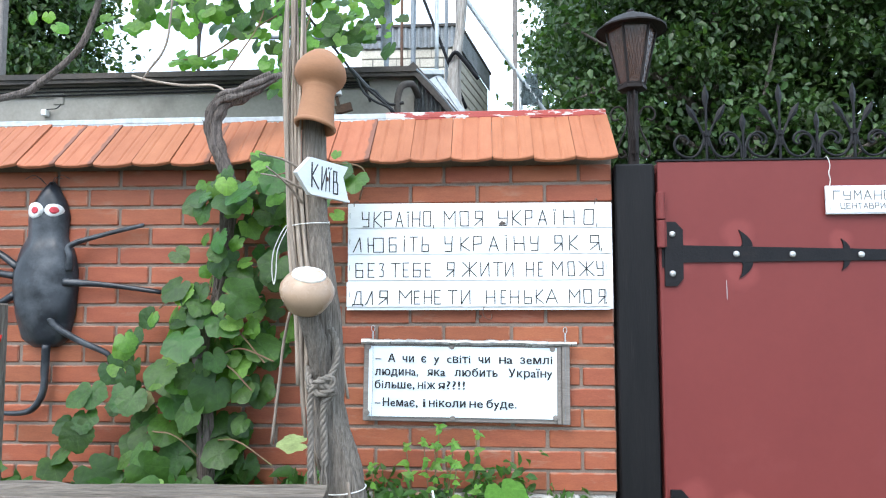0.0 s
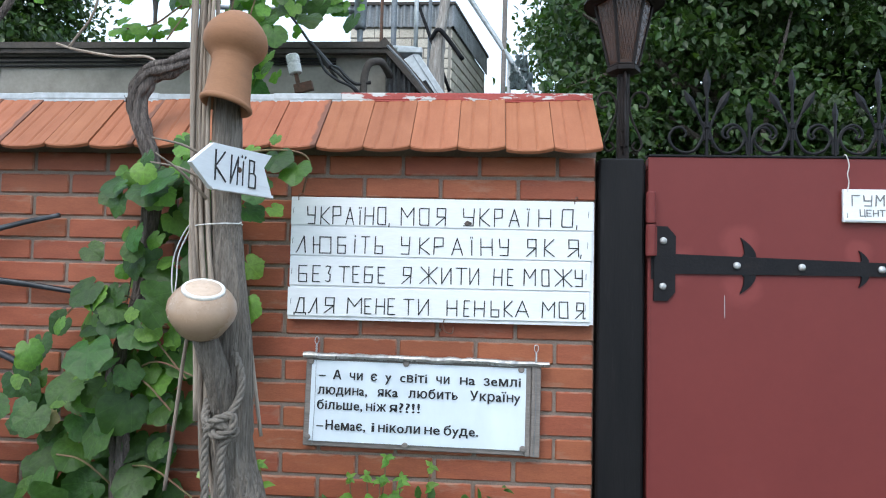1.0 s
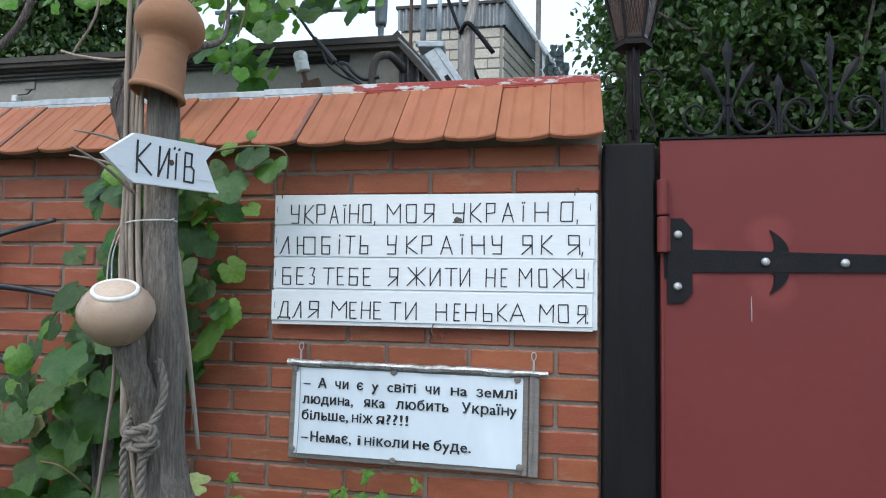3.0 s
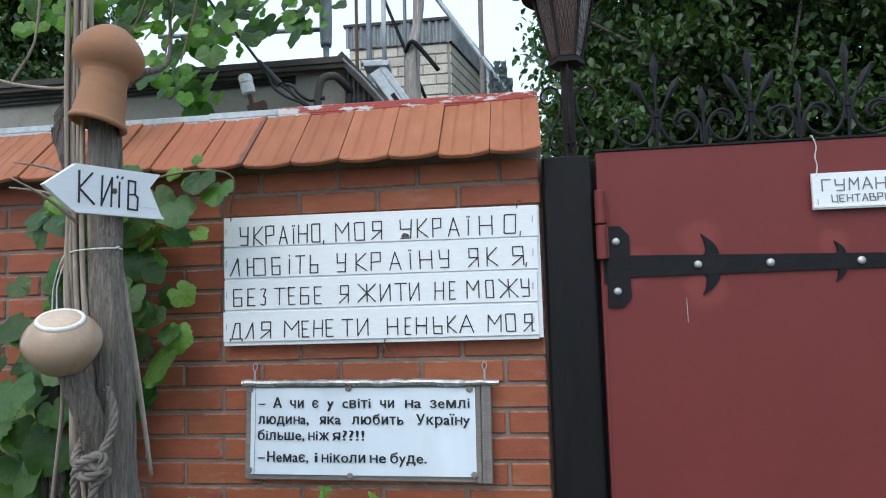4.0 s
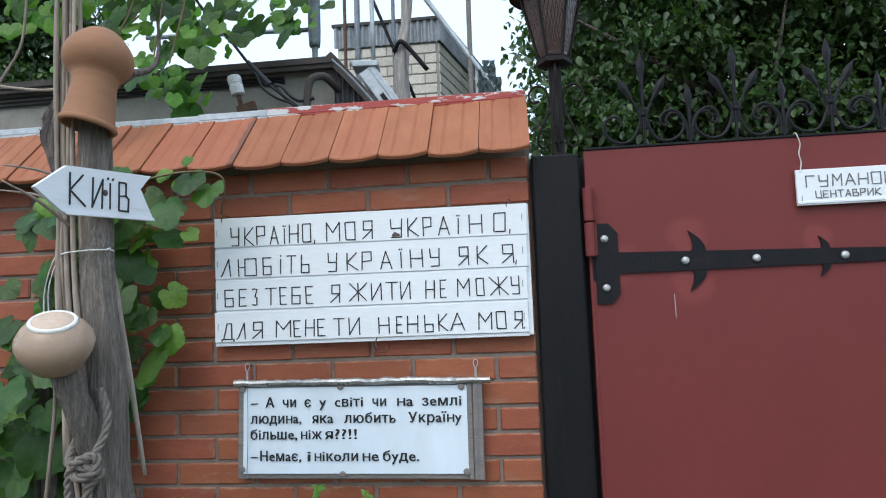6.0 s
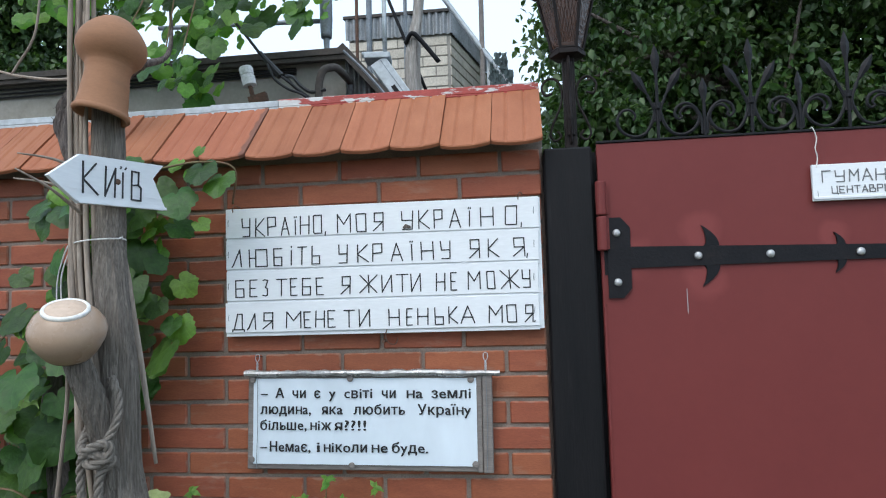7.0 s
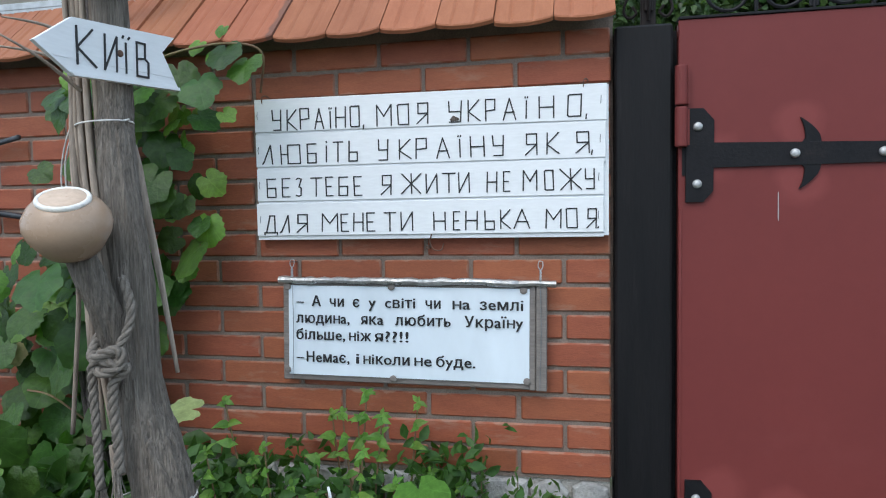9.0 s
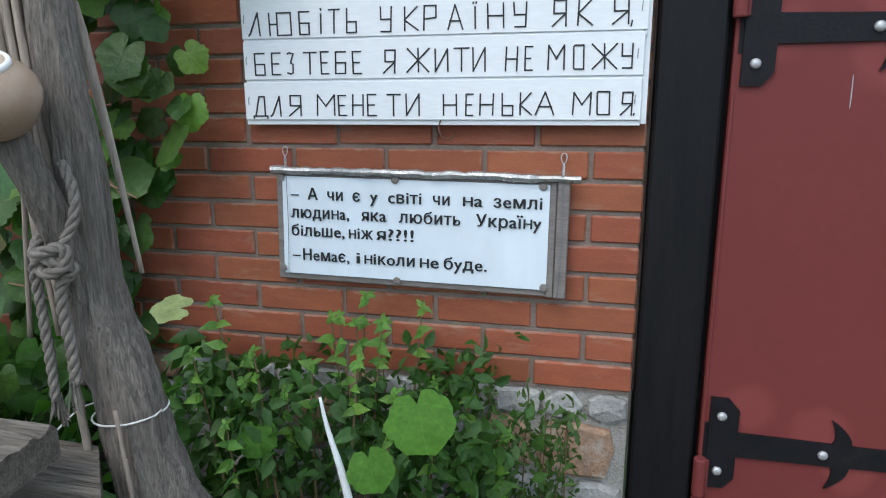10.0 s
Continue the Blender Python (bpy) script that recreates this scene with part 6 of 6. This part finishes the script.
    # sprig of leaves reaching out under the tiles
    part("tendril", wire(rel([(-1.25, -0.2, 1.86), (-1.1, -0.2, 1.90), (-0.98, -0.17, 1.92), (-0.90, -0.14, 1.90), (-0.92, -0.11, 1.80)]), 0.0035, 6, 6), STEM, v, smooth=True)
    for x, z, s in ((-1.13, 1.87, 0.9), (-1.07, 1.835, 0.95), (-1.02, 1.90, 0.6), (-0.985, 1.915, 0.85), (-0.925, 1.88, 0.85), (-0.99, 1.965, 0.45), (-1.00, 1.745, 0.6), (-1.06, 1.93, 0.6), (-1.16, 1.80, 0.9)):
        place("leaf", rng.choice(young if s < 0.7 else meshes), v, leaf_pose(Vector((x, -0.17, z)) - o, (rng.uniform(-.4, .5), -1, rng.uniform(.2, .7)), rng.uniform(-40, 50), s))
    # canes and leaves hanging over the coping
    hang = []
    for k in range(95):
        z = 2.27 + 0.72 * rng.random()
        hang.append((-1.26 + rng.gauss(0, 0.05 + 0.06 * min(1, (z - 2.27) / 0.35)), 0.28 + rng.uniform(-0.1, 0.14), z))
    for k in range(70):
        hang.append((rng.uniform(-2.5, -0.95), 0.3 + rng.uniform(-0.15, 0.2), rng.uniform(2.62, 3.1)))
    for k in range(90):
        hang.append((rng.uniform(-1.85, -1.02), 0.42 + rng.uniform(-0.15, 0.3), rng.uniform(2.68, 3.1)))
    for k in range(30):
        hang.append((-1.06 + rng.uniform(-0.14, 0.14), 1.10, rng.uniform(2.88, 3.25)))
    for k in range(40):
        hang.append((rng.uniform(-1.5, -1.12), 0.6 + rng.uniform(-0.1, 0.2), rng.uniform(2.72, 3.1)))
    for k in range(30):
        hang.append((rng.uniform(-2.15, -1.55), 0.5 + rng.uniform(-0.1, 0.12), rng.uniform(2.76, 3.0)))
    for k in range(15):
        p = (-1.94 + 0.021 * k, 0.55 + rng.uniform(-0.04, 0.04), 2.585 + rng.uniform(-0.01, 0.025))
        place("leaf", rng.choice(young), v, leaf_pose(Vector(p) - o, (rng.uniform(-0.6, 0.6), -1, rng.uniform(0.2, 0.9)), rng.uniform(-80, 80), rng.uniform(0.6, 0.95)))
    part("cane", wire(rel([(-1.36, 0.27, 2.66), (-1.62, 0.45, 2.63), (-1.80, 0.56, 2.595), (-1.97, 0.57, 2.585)]), 0.004, 5, 6), STEM, v)
    for p in hang:
        f = (rng.uniform(-0.8, 0.8), -1, rng.uniform(-0.2, 0.8))
        place("leaf", rng.choice(young if rng.random() < 0.6 else meshes), v, leaf_pose(Vector(p) - o, f, rng.gauss(0, 38), rng.uniform(0.5, 1.0)))
    for k in range(3):
        a = (-1.33 + rng.gauss(0, 0.1), 0.28, 2.95)
        part("cane", wire(rel([a, (a[0] + rng.uniform(-.05, .05), 0.22, 2.65), (a[0] + rng.uniform(-.1, .1), 0.2, 2.40)]), 0.003, 5, 5), STEM, v)
    for k in range(9):
        z = rng.uniform(0.8, 1.6)
        a = (-1.45, -0.13, z)
        b = (-1.45 + rng.choice((-1, 1)) * rng.uniform(0.15, 0.3), -0.2, z + rng.uniform(-0.15, 0.2))
        part("cane", wire(rel([a, ((a[0] + b[0]) / 2, -0.2, (a[2] + b[2]) / 2 + 0.05), b]), 0.003, 5, 5), STEM, v)
    dry = leaf_mesh("leaf", 0.08, "vine", 90, DRYLEAF)
    place("leaf", dry, v, leaf_pose(Vector((-1.66, -0.2, 1.11)) - o, (0.3, -1, 0.1), 10, 0.8), "withered curled brown leaf")
    place("leaf", leaf_mesh("leaf", 0.08, "vine", 91, PALELEAF), v, leaf_pose(Vector((-1.095, -0.20, 0.955)) - o, (0.05, -0.45, 1.0), -84, 1.2), "large pale yellowed leaf")
    low = [(rng.uniform(-2.5, -0.95) + 1.43, rng.uniform(-0.42, -0.06) + 0.12, rng.uniform(0.1, 0.80), 0.06) for k in range(80)]
    ob = sprays("leaf_filling", low, 1500, 0.09, 23, LEAF, v)
    ob["kind"] = "stuff"
    return v


grape_vine()


def bush():
    b = thing("bush", (-0.62, -0.22, 0), "low green leafy bush at the foot of the wall", "bush")
    o = Vector((-0.62, -0.22, 0))
    rng = random.Random(8)
    meshes = [leaf_mesh("leaf", 0.048, "bush", s, BUSH) for s in range(5)]
    tips = [leaf_mesh("leaf", 0.040, "bush", s + 40, YOUNG) for s in range(3)]
    big = [leaf_mesh("leaf", 0.150, "round", s + 60, BROADLEAF) for s in range(3)]
    shoots = []
    for k in range(19):
        x = -1.06 + 0.82 * (k + rng.random()) / 19
        top = float(np.interp(x, [-1.16, -1.04, -0.93, -0.77, -0.64, -0.54, -0.46, -0.37, -0.24, -0.16], [0.70, 0.95, 0.86, 0.95, 1.0, 0.95, 0.90, 0.78, 0.74, 0.6])) - rng.uniform(0, 0.16)
        shoots.append((x, rng.uniform(-0.42, -0.08), top))
    shoots += [(-0.985, -0.24, 0.99), (-0.63, -0.15, 1.0), (-0.50, -0.12, 0.97), (-0.58, -0.18, 0.95), (-0.68, -0.2, 0.96)]
    made = 0
    for x, y, top in shoots:
        base = (x * 0.55 + -0.64 * 0.45, y * 0.7 - 0.22 * 0.3, -0.02)
        path = smooth_path([base, ((x + base[0]) / 2 + rng.uniform(-.03, .03), (y + base[1]) / 2, top * 0.55), (x, y, top)], 8)
        part("stem", tube(bmesh.new(), [p - o for p in path], spread([0.005, 0.004, 0.002], len(path)), 5), STEM, b)
        for j in range(11, len(path)):
            for s in (1, -1):
                if made >= 290:
                    break
                p = path[j]
                f = (s * rng.uniform(0.2, 0.9), rng.uniform(-1.2, -0.4), rng.uniform(0.4, 1.2))
                place("leaf", rng.choice(tips if j >= len(path) - 3 or rng.random() < 0.25 else meshes), b, leaf_pose(p - o + Vector((s * 0.008, -0.006, 0)), f, -s * rng.uniform(40, 115), rng.uniform(0.55, 1.35) * (0.8 if j == len(path) - 1 else 1)))
                made += 1
    for x, y, top in shoots:
        for k in range(4):
            f = (rng.uniform(-0.7, 0.7), -0.7, rng.uniform(0.5, 1.3))
            place("leaf", rng.choice(tips), b, leaf_pose(Vector((x, y, top + 0.004)) - o, f, 90 * k + rng.uniform(20, 70), rng.uniform(0.45, 0.8)))
    cs = [(rng.uniform(-1.05, -0.28) + 0.62, rng.uniform(-0.35, -0.06) + 0.22, 0.2 + rng.random() ** 0.8 * 0.62, 0.045) for k in range(90)]
    fill = sprays("leaf_filling", cs, 2300, 0.050, 12, BUSH, b, slim=0.25)
    fill["kind"] = "stuff"
    for x, y, z, s in ((-0.425, -0.44, 0.885, 0.85), (-0.53, -0.44, 0.755, 0.62), (-0.83, -0.35, 0.74, 0.6)):
        place("leaf", rng.choice(big), b, leaf_pose(Vector((x, y, z)) - o, (0.15, -1, 0.5), rng.uniform(-20, 20), s), "large round lobed leaf")
    return b


bush()
tagged(part("white_stick", wire([(-0.632, -0.43, 0.868), (-0.618, -0.43, 0.80), (-0.580, -0.43, 0.656), (-0.54, -0.43, 0.40), (-0.52, -0.43, -0.03)], 0.008, 5, 8, radii=[0.003, 0.005, 0.009, 0.013, 0.014]), WHITEPAINT, smooth=True),
       "whitewashed stick standing in the bush", "stick")


def fern_weeds():
    """Feathery fine-leaved weeds between the bush and the gate post."""
    rng = random.Random(27)
    w = thing("weed", (-0.27, -0.16, 0), "feathery fine-leaved green weeds at the foot of the plinth", "weed")
    cs = []
    for k in range(16):
        x, y, top = rng.uniform(-0.42, -0.14), rng.uniform(-0.22, -0.06), rng.uniform(0.50, 0.80)
        b = (x * 0.8 - 0.05, y, -0.02)
        path = smooth_path([b, ((x + b[0]) / 2 + rng.uniform(-.02, .02), y, top * 0.55), (x, y - 0.02, top)], 6)
        part("stem", tube(bmesh.new(), [p - Vector((-0.27, -0.16, 0)) for p in path], spread([0.003, 0.002, 0.0012], len(path)), 5), STEM, w)
        cs += [(*(p - Vector((-0.27, -0.16, 0))), 0.018) for p in path[4:]]
    ob = sprays("leaf_filling", cs, 1500, 0.030, 15, BUSH, w, down=0.1, slim=0.2)
    ob["kind"] = "stuff"


fern_weeds()


def grass():
    rng = np.random.default_rng(5)
    n = 2600
    p = np.stack([rng.uniform(-2.8, 0.0, n), rng.uniform(-0.7, -0.02, n), np.full(n, -0.04)], 1)
    h = rng.uniform(0.08, 0.35, n)[:, None]
    a = rng.uniform(0, 6.28, n)
    s = np.stack([np.cos(a), np.sin(a), np.zeros(n)], 1) * 0.004
    b = rng.normal(0, 0.25, (n, 3)) * h
    up = np.array([0, 0, 1.0])
    v = np.stack([p - s, p + s, p + up * h * 0.6 + b * 0.4 + s * .7, p + up * h * 0.6 + b * 0.4 - s * .7, p + up * h + b], 1)
    f = []
    for i in range(n):
        k = i * 5
        f += [(k, k + 1, k + 2, k + 3), (k + 3, k + 2, k + 4)]
    me = bpy.data.meshes.new("grass")
    me.from_pydata(v.reshape(-1, 3).tolist(), [], f)
    me.materials.append(BUSH)
    tagged(new("grass", me), "thin green grass at the foot of the wall", "grass", kind="stuff")


grass()


# ---- bricks and stones, piece by piece ----
def bricks():
    rng = random.Random(99)
    me = {}
    for key, w in (("full", PITCH - 0.011), ("half", 0.1145)):
        for s in range(3):
            bm = bmesh.new()
            box(bm, -w, 0, 0, 0.11, 0, 0.0645, 0.0042)
            for v in bm.verts:
                v.co += Vector((0, 0.0012 * noise.noise(v.co * 40 + Vector((s, 0, 0))), 0.0012 * noise.noise(v.co * 30 + Vector((s, 5, 0)))))
            k = bpy.data.meshes.new("brick")
            bm.to_mesh(k)
            bm.free()
            k.materials.append(BRICK)
            me[key, s] = k
    for r in range(16):
        z = BASE + r * COURSE
        x = 0.0
        if r % 2:
            place("brick", me["half", rng.randrange(3)], wall, Matrix.Translation((-0.001, 0, z)))
            x = -0.1255
        while x > WALL_LEFT + 0.2:
            m = Matrix.Translation((x + rng.uniform(-.0015, .0015), rng.uniform(-.0015, .0025), z + rng.uniform(-.001, .001))) @ Matrix.Rotation(rng.uniform(-.006, .006), 4, "Y") @ Matrix.Rotation(rng.uniform(-.006, .006), 4, "Z")
            place("brick", me["full", rng.randrange(3)], wall, m)
            x -= PITCH


def stones():
    rng = random.Random(61)
    x = -0.006
    col = 0
    spots = []
    for z0, z1, w0, w1 in ((0.665, 0.735, 0.07, 0.13), (0.50, 0.655, 0.12, 0.20), (0.31, 0.49, 0.12, 0.22), (0.13, 0.30, 0.14, 0.24), (-0.05, 0.12, 0.14, 0.24)):
        x = -0.006 - (0.0 if z0 != 0.50 else 0.03)
        while x > -2.4:
            w = rng.uniform(w0, w1)
            spots.append((x - w, x, z0, z1))
            x -= w + 0.007
    for k, (a, b, z0, z1) in enumerate(spots):
        n = rng.randint(6, 9)
        cx, cz = (a + b) / 2, (z0 + z1) / 2
        bm = bmesh.new()
        ring = []
        for i in range(n):
            t = 2 * math.pi * i / n + rng.uniform(-.25, .25)
            c, s = math.cos(t), math.sin(t)
            q = max(abs(c), abs(s)) ** 0.75
            ring.append(((b - a) / 2 * c / q * rng.uniform(.97, 1.07), (z1 - z0) / 2 * s / q * rng.uniform(.97, 1.07)))
        A = [bm.verts.new((px, 0.03, pz)) for px, pz in ring]
        B = [bm.verts.new((px * 0.985, -0.004 + rng.uniform(-.004, .004), pz * 0.985)) for px, pz in ring]
        C = [bm.verts.new((px * 0.85, -0.011 + rng.uniform(-.005, .004), pz * 0.85)) for px, pz in ring]
        mid = bm.verts.new((rng.uniform(-.02, .02), -0.012 + rng.uniform(-.006, .006), 0))
        for i in range(n):
            j = (i + 1) % n
            bm.faces.new((A[i], A[j], B[j], B[i]))
            bm.faces.new((B[i], B[j], C[j], C[i]))
            bm.faces.new((C[i], C[j], mid))
        bmesh.ops.recalc_face_normals(bm, faces=bm.faces[:])
        brown = z0 == 0.50 and a > -0.3 or rng.random() < 0.12
        ob = part("stone", bm, RUSTSTONE if brown else STONE, footing)
        ob.location = (cx, 0.004, cz)


bricks()
stones()
